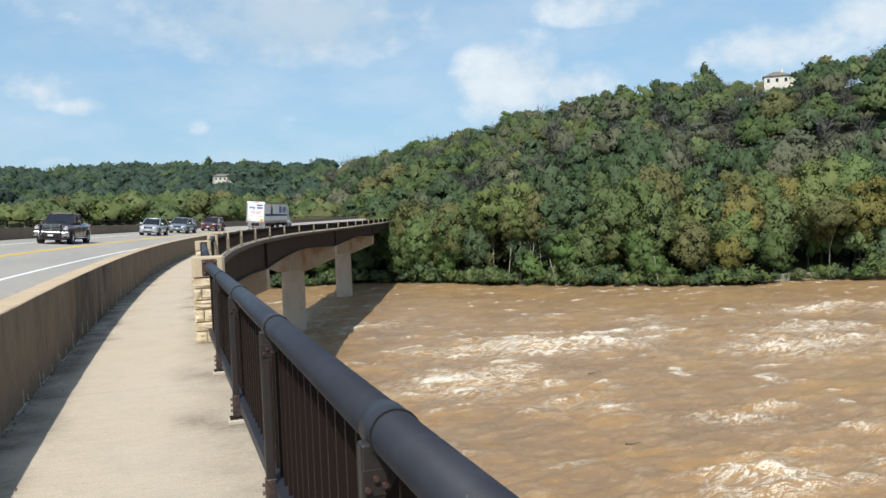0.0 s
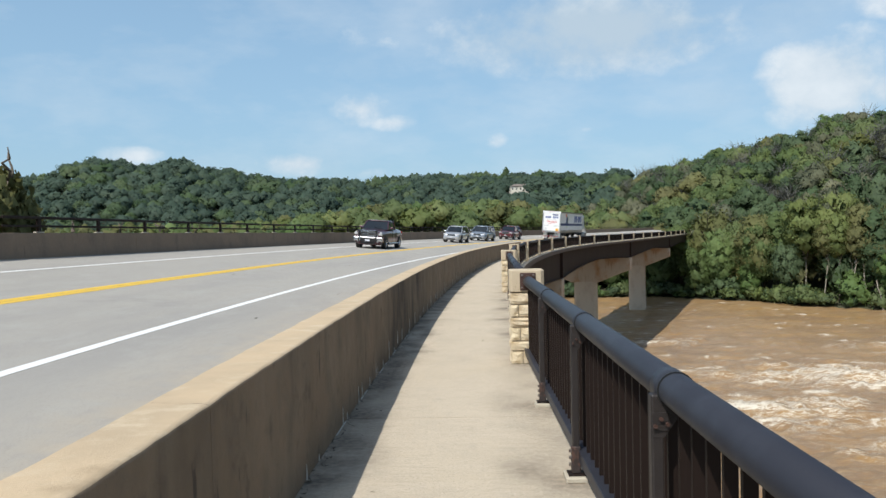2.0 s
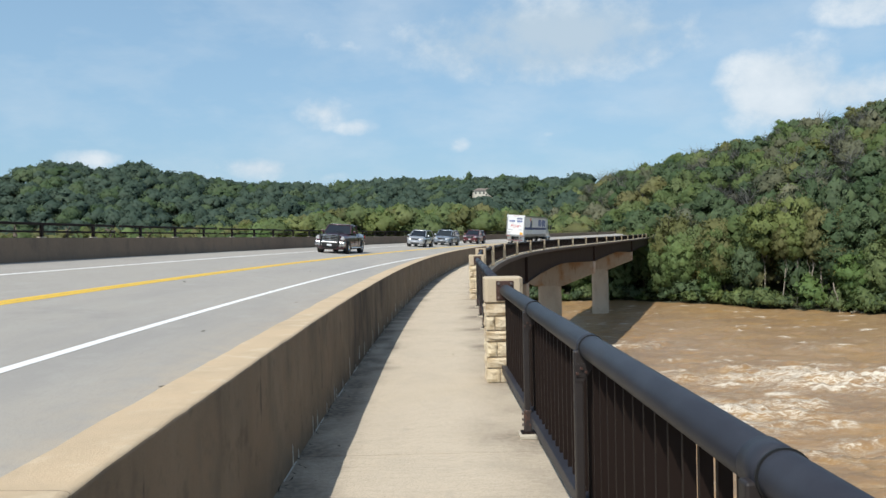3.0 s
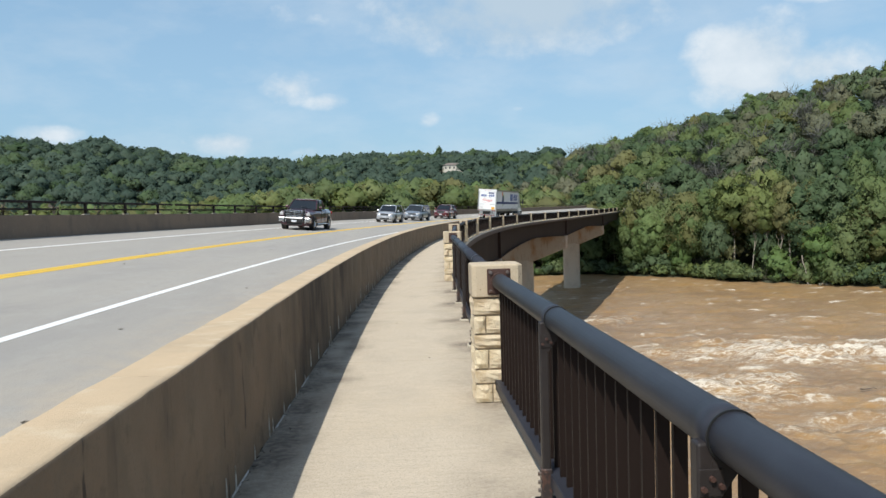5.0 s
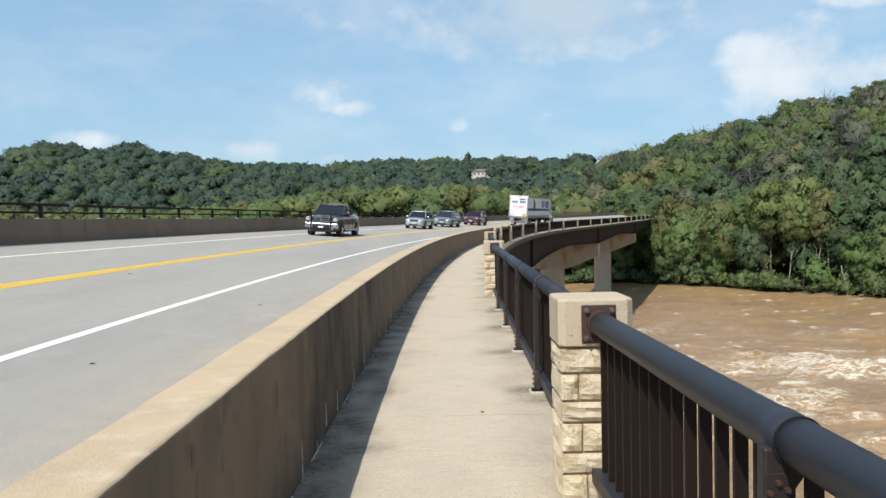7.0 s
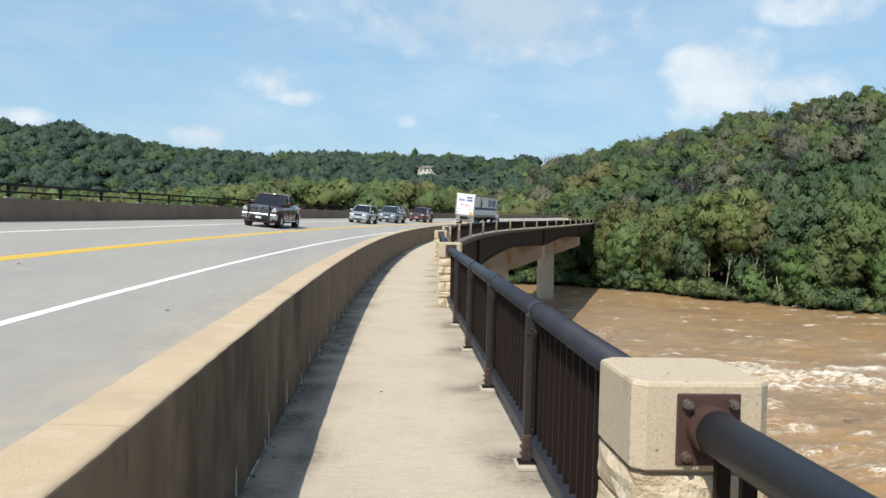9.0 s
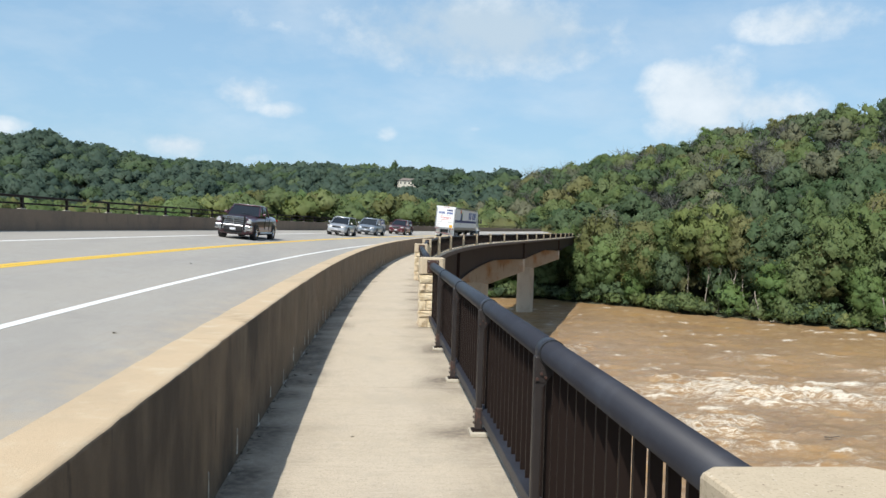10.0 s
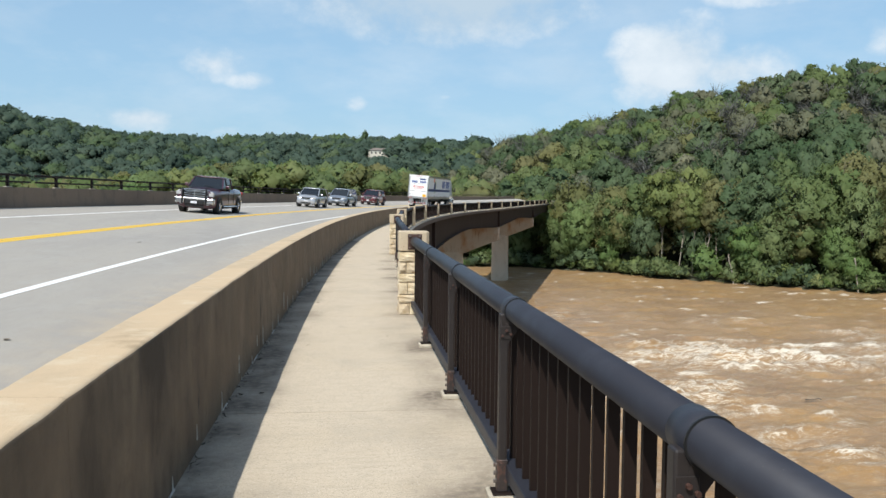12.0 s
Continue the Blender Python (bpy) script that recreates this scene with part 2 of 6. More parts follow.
M_FOOT = mat("rust_flecked_paint", (0.034, 0.025, 0.023), 0.55, vary=[(18, ISO, 0.52, 0.66, (0.085, 0.045, 0.034)), (55, ISO, 0.62, 0.72, (0.16, 0.10, 0.08))], bump=[(60, ISO, 0.2)])
M_BOLT = mat("bolt_steel", (0.22, 0.19, 0.17), 0.45, metal=0.7, vary=[(30, ISO, 0.5, 0.7, (0.17, 0.09, 0.06))])
M_GIRDER = mat("brown_girder_steel", (0.030, 0.016, 0.012), 0.7, vary=[(0.6, (1, 1, 0.3), 0.45, 0.7, (0.038, 0.023, 0.017)), (9, ISO, 0.6, 0.8, (0.024, 0.015, 0.012))], spec=0.15)
M_STONE = mat("split_faced_stone", (0.68, 0.57, 0.40), 0.9, vary=[(8, ISO, 0.4, 0.7, (0.58, 0.45, 0.28)), (40, ISO, 0.5, 0.75, (0.72, 0.61, 0.43))], bump=[(38, ISO, 0.9), (160, ISO, 0.4)], spec=0.25, per_object=0.1)
M_MORTAR = mat("mortar", (0.40, 0.33, 0.24), 0.95, vary=[(30, ISO, 0.5, 0.7, (0.32, 0.26, 0.19))])
M_CAP = mat("cast_stone_cap", (0.515, 0.42, 0.295), 0.9, vary=[(3, ISO, 0.45, 0.7, (0.48, 0.395, 0.275)), (22, ISO, 0.52, 0.72, (0.44, 0.355, 0.245)), (120, ISO, 0.52, 0.66, (0.40, 0.32, 0.215)), (85, ISO, 0.62, 0.68, (0.60, 0.52, 0.40)), (38, ISO, 0.655, 0.685, (0.20, 0.15, 0.10)), (4, (1, 1, 0.6), 0.58, 0.74, (0.36, 0.28, 0.185))], bump=[(90, ISO, 0.16), (15, ISO, 0.06)], spec=0.3)
M_PAD = mat("pale_mortar_pad", (0.46, 0.41, 0.325), 0.92, vary=[(14, ISO, 0.45, 0.7, (0.38, 0.33, 0.255)), (60, ISO, 0.52, 0.72, (0.52, 0.475, 0.39)), (5, ISO, 0.58, 0.72, (0.27, 0.225, 0.17))], bump=[(60, ISO, 0.3)], spec=0.2)
M_PIER = mat("pier_concrete", (0.46, 0.38, 0.29), 0.9, vary=[(0.5, (1, 1, 0.5), 0.45, 0.7, (0.37, 0.30, 0.225)), (3, (2, 2, 0.2), 0.6, 0.75, (0.30, 0.25, 0.19))])
M_PIER_CAP = mat("rust_stained_concrete", (0.42, 0.335, 0.25), 0.9, vary=[(0.5, (1, 1, 0.5), 0.45, 0.7, (0.35, 0.275, 0.20)), (0.30, (1, 1, 0.6), 0.45, 0.60, (0.35, 0.18, 0.08)), (2.2, (2, 2, 0.2), 0.58, 0.72, (0.24, 0.15, 0.09))])
# dark brown base for the deck's edge and underside alike
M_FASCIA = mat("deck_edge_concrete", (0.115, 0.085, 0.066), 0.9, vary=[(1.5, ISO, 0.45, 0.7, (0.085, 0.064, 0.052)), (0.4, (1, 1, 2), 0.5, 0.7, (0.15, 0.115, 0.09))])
M_SOIL = mat("forest_floor", (0.050, 0.055, 0.030), 0.95, vary=[(0.2, ISO, 0.4, 0.7, (0.05, 0.055, 0.022)), (2, ISO, 0.5, 0.7, (0.10, 0.08, 0.05))])
M_SAND = mat("pale_riverbank_stone", (0.27, 0.24, 0.19), 0.95, vary=[(1.2, ISO, 0.4, 0.7, (0.17, 0.15, 0.115))], bump=[(4, ISO, 0.6)])


def leaf(name, c, c2):
    c, c2 = (tuple(v * k for v, k in zip(q, (1.04, 1.07, 1.26))) for q in (c, c2))
    light = tuple(v * k for v, k in zip(c, (1.22, 1.2, 1.08)))
    m = mat(name, c, 0.65, vary=[(0.05, ISO, 0.40, 0.62, c2), (0.22, (1, 1, 0.7), 0.52, 0.70, light), (1.1, ISO, 0.48, 0.75, c2)], translucent=0.36, island=0.10, spec=0.2)
    # each tree has its own tone
    nt = m.node_tree
    N, L = nt.nodes.new, nt.links.new
    at, h = N("ShaderNodeAttribute"), N("ShaderNodeHueSaturation")
    at.attribute_name = "tone"
    for low, high, to in ((0.80, 1.20, "Value"), (0.515, 0.485, "Hue"), (1.0, 0.84, "Saturation")):
        r = N("ShaderNodeMapRange")
        r.inputs["From Min"].default_value = -1.0
        r.inputs["To Min"].default_value, r.inputs["To Max"].default_value = low, high
        L(at.outputs["Fac"], r.inputs["Value"])
        L(r.outputs[0], h.inputs[to])
    b = nt.nodes["Principled BSDF"]
    src = b.inputs["Base Color"].links[0].from_socket
    L(src, h.inputs["Color"])
    for n in nt.nodes:
        if n.type in ("BSDF_PRINCIPLED", "BSDF_TRANSLUCENT"):
            L(h.outputs[0], n.inputs[0])
    return m


LEAVES = [leaf("leaves_deep_green", (0.086, 0.128, 0.046), (0.070, 0.108, 0.042)),
          leaf("leaves_green", (0.126, 0.166, 0.044), (0.102, 0.142, 0.042)),
          leaf("leaves_fresh_green", (0.134, 0.196, 0.044), (0.104, 0.164, 0.042)),
          leaf("leaves_olive", (0.158, 0.158, 0.044), (0.128, 0.134, 0.042)),
          leaf("leaves_yellowing", (0.225, 0.190, 0.040), (0.180, 0.165, 0.044)),
          leaf("leaves_dull_brown_green", (0.146, 0.148, 0.072), (0.124, 0.134, 0.068)),
          leaf("twigs_grey", (0.150, 0.148, 0.114), (0.128, 0.130, 0.098)),
          # bluish tint puts distance haze into the far woods' leaf colour
          leaf("leaves_blue_green", (0.066, 0.102, 0.058), (0.055, 0.088, 0.052)),
          leaf("leaves_yellow_green", (0.180, 0.208, 0.050), (0.150, 0.182, 0.050))]
M_BARK = mat("bark", (0.13, 0.105, 0.08), 0.9, vary=[(3, (3, 3, 0.5), 0.45, 0.65, (0.08, 0.065, 0.05))])
M_PALE_BARK = mat("pale_bark", (0.29, 0.26, 0.21), 0.85, vary=[(1.5, (2, 2, 0.7), 0.48, 0.66, (0.16, 0.135, 0.10))])


def water_material():
    m = mat("muddy_water", (0.298, 0.184, 0.086), 0.22, vary=[(0.05, ISO, 0.35, 0.7, (0.235, 0.146, 0.074)), (0.12, (0.6, 1.2, 1), 0.48, 0.66, (0.335, 0.196, 0.074)), (0.5, (0.6, 1.4, 1), 0.5, 0.75, (0.36, 0.245, 0.130)), (1.6, (0.5, 1.4, 1), 0.52, 0.76, (0.250, 0.152, 0.072)), (2.6, (0.5, 1.3, 1), 0.56, 0.74, (0.42, 0.30, 0.17))], bump=[(0.18, (0.7, 1.2, 1), 0.8), (0.55, (0.8, 1.2, 1), 0.6), (1.9, (0.8, 1.2, 1), 0.4)], spec=0.34)
    nt = m.node_tree
    N, L = nt.nodes.new, nt.links.new
    b = nt.nodes["Principled BSDF"]
    for n in nt.nodes:
        if n.type == "BUMP":
            n.inputs["Distance"].default_value = 0.20
    base = b.inputs["Base Color"].links[0].from_socket
    at = N("ShaderNodeAttribute")
    at.attribute_name = "foam"
    co = N("ShaderNodeTexCoord")

    def streak(scale, stretch, warp):
        mp = N("ShaderNodeMapping")
        mp.inputs["Scale"].default_value = stretch
        L(co.outputs["Object"], mp.inputs["Vector"])
        n = N("ShaderNodeTexNoise")
        n.inputs["Scale"].default_value, n.inputs["Detail"].default_value, n.inputs["Roughness"].default_value = scale, 7.0, 0.66
        n.inputs["Distortion"].default_value = warp
        L(mp.outputs[0], n.inputs["Vector"])
        return n.outputs["Fac"]

    def do(op, a, b2, clamp=False):
        n = N("ShaderNodeMath")
        n.operation, n.use_clamp = op, clamp
        for i, v in enumerate((a, b2)):
            if isinstance(v, (int, float)):
                n.inputs[i].default_value = v
            else:
                L(v, n.inputs[i])
        return n.outputs[0]

    n1, n2 = streak(0.42, (0.6, 1.5, 1), 2.0), streak(2.1, (0.6, 1.4, 1), 1.6)
    line1 = do("SUBTRACT", 1.0, do("MULTIPLY", do("ABSOLUTE", do("SUBTRACT", n1, 0.5), 0), 13.0), True)
    line2 = do("SUBTRACT", 1.0, do("MULTIPLY", do("ABSOLUTE", do("SUBTRACT", n2, 0.5), 0), 11.0), True)
    lace = do("ADD", do("MULTIPLY", line1, 0.55), do("MULTIPLY", line2, 0.45))
    heap = do("MULTIPLY", at.outputs["Fac"], do("ADD", do("MULTIPLY", lace, 0.85), do("MULTIPLY", do("SUBTRACT", n2, 0.45), 1.3)))
    caps = N("ShaderNodeAttribute")
    caps.attribute_name = "whitecap"
    fleck = do("MULTIPLY", caps.outputs["Fac"], do("MULTIPLY", n2, 1.45))
    level = do("ADD", do("ADD", heap, fleck), do("MULTIPLY", do("MULTIPLY", line1, line2), 0.46))
    r = N("ShaderNodeMapRange")
    r.inputs["From Min"].default_value, r.inputs["From Max"].default_value = 0.22, 1.02
    r.interpolation_type = "SMOOTHSTEP"
    L(level, r.inputs["Value"])
    x = N("ShaderNodeMix")
    x.data_type = "RGBA"
    L(base, x.inputs["A"])
    x.inputs["B"].default_value = (0.70, 0.635, 0.515, 1)
    L(do("MULTIPLY", r.outputs[0], 0.90), x.inputs["Factor"])
    L(x.outputs["Result"], b.inputs["Base Color"])
    ro = N("ShaderNodeMapRange")
    ro.inputs["To Min"].default_value, ro.inputs["To Max"].default_value = 0.38, 0.80
    L(r.outputs[0], ro.inputs["Value"])
    L(ro.outputs[0], b.inputs["Roughness"])
    return m


M_WATER = water_material()

# ---- the line of the bridge ----
# s runs along the footway's river-side edge, u across it (right is positive), z above the footway
_S = np.arange(-90, 420, 0.25)
_K = np.clip((_S + 40) / 20 + 0.5, 0, 1) * np.clip((110 - _S) / 20 + 0.5, 0, 1) / 328
_H = np.cumsum(_K) * 0.25
_H = _H - _H[int(np.argmin(abs(_S)))] - radians(0.0)
_X, _Y = np.cumsum(np.sin(_H)) * 0.25, np.cumsum(np.cos(_H)) * 0.25
_I0 = int(np.argmin(abs(_S)))
_X, _Y = _X - _X[_I0], _Y - _Y[_I0]
ROAD_U0, ROAD_U1, FALL, CROWN = -1.88, -14.8, 0.082, 0.08


def rise(s):
    return 1.1e-5 * max(s, 0.0) ** 2


def heading(s):
    return float(np.interp(s, _S, _H))


def P(s, u, z):
    h = heading(s)
    return Vector((float(np.interp(s, _S, _X)) + u * math.cos(h), float(np.interp(s, _S, _Y)) - u * math.sin(h), z + rise(s)))


def road_z(u):
    return CROWN + FALL * (ROAD_U0 - u)


def along(s, u, z, turn=0.0, tilt=True):
    """A pose on the bridge whose y axis runs along it."""
    g = math.degrees(math.atan(2.2e-5 * max(s, 0))) if tilt else 0
    p = P(s, u, z)
    return pose(p.x, p.y, p.z, g, 0, turn - math.degrees(heading(s)))


def finish(name, bm, material, smooth=False):
    bmesh.ops.recalc_face_normals(bm, faces=bm.faces)
    me = bpy.data.meshes.new(name)
    bm.to_mesh(me)
    bm.free()
    for m in (material if isinstance(material, (list, tuple)) else [material]):
        me.materials.append(m)
    if smooth:
        for p in me.polygons:
            p.use_smooth = True
    return me


def part(name, bm, material, parent=None, label="", m=None, smooth=False):
    ob = new(name, finish(name, bm, material, smooth))
    if parent:
        ob.parent = parent
    if m:
        ob.matrix_basis = m
    return tagged(ob, label)


def again(ob, m, parent=None):
    """One more object on the same mesh."""
    o = new(ob.name.split(".")[0], ob.data)
    o.parent = parent or ob.parent
    o.matrix_basis = m
    return o


def thing(name, label, category, group="", m=None, kind=""):
    ob = new(name)
    ob.empty_display_size = 0.2
    if m:
        ob.matrix_basis = m
    return tagged(ob, label, category, group, kind)


def box(bm, x0, x1, y0, y1, z0, z1, bevel=0.0, segments=1):
    r = bmesh.ops.create_cube(bm, size=1, matrix=Matrix.LocRotScale(((x0 + x1) / 2, (y0 + y1) / 2, (z0 + z1) / 2), None, (x1 - x0, y1 - y0, z1 - z0)))
    if bevel:
        es = list({e for v in r["verts"] for e in v.link_edges})
        bmesh.ops.bevel(bm, geom=es, offset=bevel, segments=segments, profile=0.5, affect="EDGES")
    return bm


def tube(bm, a, b, r, n=12, r2=None):
    a, b = Vector(a), Vector(b)
    m = Matrix.Translation((a + b) / 2) @ (b - a).to_track_quat("Z", "Y").to_matrix().to_4x4()
    bmesh.ops.create_cone(bm, cap_ends=True, segments=n, radius1=r, radius2=r if r2 is None else r2, depth=(b - a).length, matrix=m)
    return bm


def sweep(bm, profile, stations, closed=True):
    """A profile of (u, z), the same all along or given by s, drawn along the bridge."""
    rings = [[bm.verts.new(P(s, u, z)) for u, z in (profile(s) if callable(profile) else profile)] for s in stations]
    n = len(rings[0])
    for a, b in zip(rings, rings[1:]):
        for i in range(n if closed else n - 1):
            j = (i + 1) % n
            bm.faces.new((a[i], a[j], b[j], b[i]))
    if closed:
        bm.faces.new(rings[0])
        bm.faces.new(rings[-1][::-1])
    return bm


def steps(a, b, d):
    n = max(1, round((b - a) / d))
    return [a + (b - a) * i / n for i in range(n + 1)]


S0, S1 = -40.0, 300.0

# ---- road, footway, barriers ----
_edge = [(ROAD_U0 - w, k) for w, k in ((0.0, 1.0), (0.6, 0.8), (1.3, 0.36), (1.8, 0.14), (2.5, 0.0))]
_prof = [(u, road_z(u)) for u, k in _edge] + [(ROAD_U1 - 0.4, road_z(ROAD_U1 - 0.4)), (ROAD_U1 - 0.4, road_z(ROAD_U1) - 0.3), (ROAD_U0, -0.3)]
road = tagged(part("road", sweep(bmesh.new(), _prof, steps(S0, S1, 3)), M_ROAD), "pale grey concrete bridge roadway, sloping across its curve", "road", kind="structure")
dust = road.data.attributes.new("dust", "FLOAT", "POINT")
dust.data.foreach_set("value", [k for s in steps(S0, S1, 3) for k in [k for u, k in _edge] + [0.0, 0.0, 0.0]])


def dusty_road():
    """Tan sand blown against the foot of the barrier."""
    nt = M_ROAD.node_tree
    N, L = nt.nodes.new, nt.links.new
    bs = nt.nodes["Principled BSDF"]
    at, tex, x, mul = N("ShaderNodeAttribute"), N("ShaderNodeTexNoise"), N("ShaderNodeMix"), N("ShaderNodeMath")
    at.attribute_name = "dust"
    tex.inputs["Scale"].default_value, tex.inputs["Detail"].default_value = 3.0, 6.0
    L(N("ShaderNodeTexCoord").outputs["Object"], tex.inputs["Vector"])
    amp = N("ShaderNodeMapRange")
    amp.inputs["From Min"].default_value, amp.inputs["From Max"].default_value = 0.30, 0.65
    L(tex.outputs["Fac"], amp.inputs["Value"])
    mul.operation = "MULTIPLY"
    L(at.outputs["Fac"], mul.inputs[0])
    L(amp.outputs[0], mul.inputs[1])
    x.data_type = "RGBA"
    x.inputs["B"].default_value = (0.54, 0.42, 0.27, 1)
    L(bs.inputs["Base Color"].links[0].from_socket, x.inputs["A"])
    L(mul.outputs[0], x.inputs["Factor"])
    L(x.outputs["Result"], bs.inputs["Base Color"])


dusty_road()


def stripe(u, w, material, name, label):
    z = 0.004
    bm = bmesh.new()
    rows = [(bm.verts.new(P(s, u - w / 2, road_z(u - w / 2) + z)), bm.verts.new(P(s, u + w / 2, road_z(u + w / 2) + z))) for s in steps(S0, S1, 2)]
    for a, b in zip(rows, rows[1:]):
        bm.faces.new((a[0], a[1], b[1], b[0]))
    return part(name, bm, material, road, label)


stripe(-5.1, 0.15, M_WHITE, "edge_line", "white painted edge line")
stripe(-12.2, 0.15, M_WHITE, "edge_line", "white painted edge line")
stripe(-8.455, 0.19, M_YELLOW, "centre_line", "yellow painted centre line")
stripe(-8.665, 0.19, M_YELLOW, "centre_line", "yellow painted centre line")

footway = thing("pavement", "buff concrete footway of long slabs along the bridge rail", "pavement", kind="structure")
slab_ends = [-2.87 + 4.98 * k for k in range(-8, 61)]
POSTS = (2.66, 5.00, 7.27, 9.54)


def grime(s, u):
    """Dirt washed out from the post feet and pillars over the slabs, and dirt with painted shade along the barrier, 0
    to 1.
    """
    q = (s - 0.215) % 12.19
    near = min(min(abs(q - p) for p in POSTS), q, 12.19 - q)
    spread = 0.34 + 0.2 * noise.noise((s * 1.9, 0.3, 0))
    edge = max(0.0, min(1.0, (u + 0.30 + 0.25 * noise.noise((s * 1.3, u * 2.0, 4.0))) / 0.45))
    # foot dirt, widened to deepen the barrier's shadow strip in colour
    gutter_shade = max(0.0, min(1.0, (-1.13 - u + 0.26 * noise.noise((s * 1.1, u * 2.5, 9.0))) / 0.30))
    return max(1.05 * gutter_shade, edge * (0.42 + 0.85 * math.exp(-(near / spread) ** 2))) * (0.7 + 0.7 * noise.noise((s * 3.1, u * 3.1, 7.0)))


for a, b in zip(slab_ends, slab_ends[1:]):
    e = 0.005
    mids = [-1.52, -1.42, -1.32, -1.22, -1.12, -1.0, -0.85, -0.6] + [-0.45 + 0.1 * k for k in range(9)] if -14 < a < 30 else []
    prof = [(-1.62, -0.25), (-1.62, -0.0)] + [(u, 0.0) for u in mids] + [(0.455, 0.0), (0.48, -0.03), (0.48, -0.25)]
    sts = steps(a + e, b - e, 0.1 if mids else 1.7)
    slab = part("slab", sweep(bmesh.new(), prof, sts), M_WALK, footway)
    if mids:
        at = slab.data.attributes.new("grime", "FLOAT", "POINT")
        at.data.foreach_set("value", [max(0.0, min(1.0, grime(s, u))) if z == 0 else 0.0 for s in sts for u, z in prof])
part("joint_bed", sweep(bmesh.new(), [(-1.62, -0.30), (-1.62, -0.012), (0.46, -0.012), (0.46, -0.30)], steps(S0, S1, 3)), M_WALK, footway)

barrier = thing("concrete_barrier", "tan cast concrete barrier with dark water stains between road and footway", "barrier", kind="structure")


def algae(s, z):
    """Dark growth on the shaded face, thickest along one stretch and towards wet spots, 0 to 1."""
    stretch = math.exp(-((s - 3.2) / 3.4) ** 2) + 0.6 * math.exp(-((s + 9.5) / 2.4) ** 2)
    return max(0.0, min(1.0, (0.14 + 0.74 * stretch) * (1.0 + 0.9 * noise.noise((s * 0.9, z * 0.8, 2.0)) + 0.5 * noise.noise((s * 4.0, z * 1.2, 5.0)))))


top_ends = [3.90 + 3.50 * k for k in range(-12, 84)]
rng = random.Random(4)
for a, b in zip(top_ends, top_ends[1:]):
    if b > S1 - 2:
        break
    body = bmesh.new()
    sts = steps(a + 0.0015, b - 0.0015, 0.12 if a < 24 else 1.84)
    rings = []
    for s in sts:
        w = 0.006 * noise.noise((s * 1.3, 3.1, 0)) + 0.007 * noise.noise((s * 5, 1, 0)) + 0.006 * noise.noise((s * 13, 2, 0))
        h = 0.005 * noise.noise((s * 1.1, 8.1, 0)) + 0.003 * noise.noise((s * 9, 5, 0))
        e = 0.012 * noise.noise((s * 2.1, 6.6, 0)) + 0.008 * noise.noise((s * 8, 4.2, 0))
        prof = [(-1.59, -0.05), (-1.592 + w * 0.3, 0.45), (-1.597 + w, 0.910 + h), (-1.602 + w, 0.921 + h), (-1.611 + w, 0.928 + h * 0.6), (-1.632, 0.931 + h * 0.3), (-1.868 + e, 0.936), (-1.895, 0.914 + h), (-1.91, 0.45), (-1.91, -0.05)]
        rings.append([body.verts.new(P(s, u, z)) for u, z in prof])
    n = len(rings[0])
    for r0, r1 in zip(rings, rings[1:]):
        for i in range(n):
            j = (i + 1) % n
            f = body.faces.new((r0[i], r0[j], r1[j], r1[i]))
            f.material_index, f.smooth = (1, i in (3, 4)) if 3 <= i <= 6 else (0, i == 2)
    for ring in (rings[0], rings[-1][::-1]):
        body.faces.new([body.verts.new(v.co) for v in ring])
    block = part("barrier_block", body, [M_BARRIER_SHADED, M_BARRIER_SUNLIT_TOP], barrier)
    if a < 24:
        at = block.data.attributes.new("grime", "FLOAT", "POINT")
        at.data.foreach_set("value", [algae(s, z) for s in sts + [sts[0], sts[-1]] for z in (0, 0.45, 0.9, 1, 1, 1, 1, 0.9, 0.45, 0)])

M_LIME_DRIP = mat("lime_deposit", (0.60, 0.56, 0.48), 0.95, vary=[(30, ISO, 0.45, 0.7, (0.30, 0.265, 0.21))])


def lime_drips():
    """White lime run-off, in thin tapering crusts on the barrier and a broken bead along its foot."""
    bm = bmesh.new()
    s = -13.0
    while s < 34:
        s += rng.uniform(0.12, 1.1)
        h, w, z0 = rng.uniform(0.05, 0.24), rng.uniform(0.006, 0.014), rng.choice((0.0, 0.0, 0.0, rng.uniform(0, 0.1)))
        u = -1.586
        pts = [(s - w, u, z0), (s + w, u, z0), (s + w * 0.5, u, z0 + h * 0.6), (s + w * 0.1, u - 0.003, z0 + h), (s - w * 0.5, u, z0 + h * 0.5)]
        front = [bm.verts.new(P(a, q + 0.002, z)) for a, q, z in pts]
        back = [bm.verts.new(P(a, q - 0.008, z)) for a, q, z in pts]
        bm.faces.new(front)
        for i in range(5):
            bm.faces.new((front[i], back[i], back[(i + 1) % 5], front[(i + 1) % 5]))
    s = -13.0
    while s < 34:
        ln = rng.uniform(0.05, 0.5)
        if rng.random() < 0.22:
            w, h = rng.uniform(0.006, 0.016), rng.uniform(0.003, 0.009)
            ring = lambda q: [bm.verts.new(P(q, u, z)) for u, z in ((-1.594, 0.0), (-1.588, h), (-1.588 + w * 0.6, h * 0.8), (-1.588 + w, 0.0))]
            r = [ring(s), ring(s + ln * 0.5), ring(s + ln)]
            for p, q in zip(r, r[1:]):
                for i in range(3):
                    bm.faces.new((p[i], p[i + 1], q[i + 1], q[i]))
        s += ln + rng.uniform(0.0, 0.25)
    return part("lime_deposit", bm, M_LIME_DRIP, barrier, "white lime run-off at the barrier foot")


lime_drips()

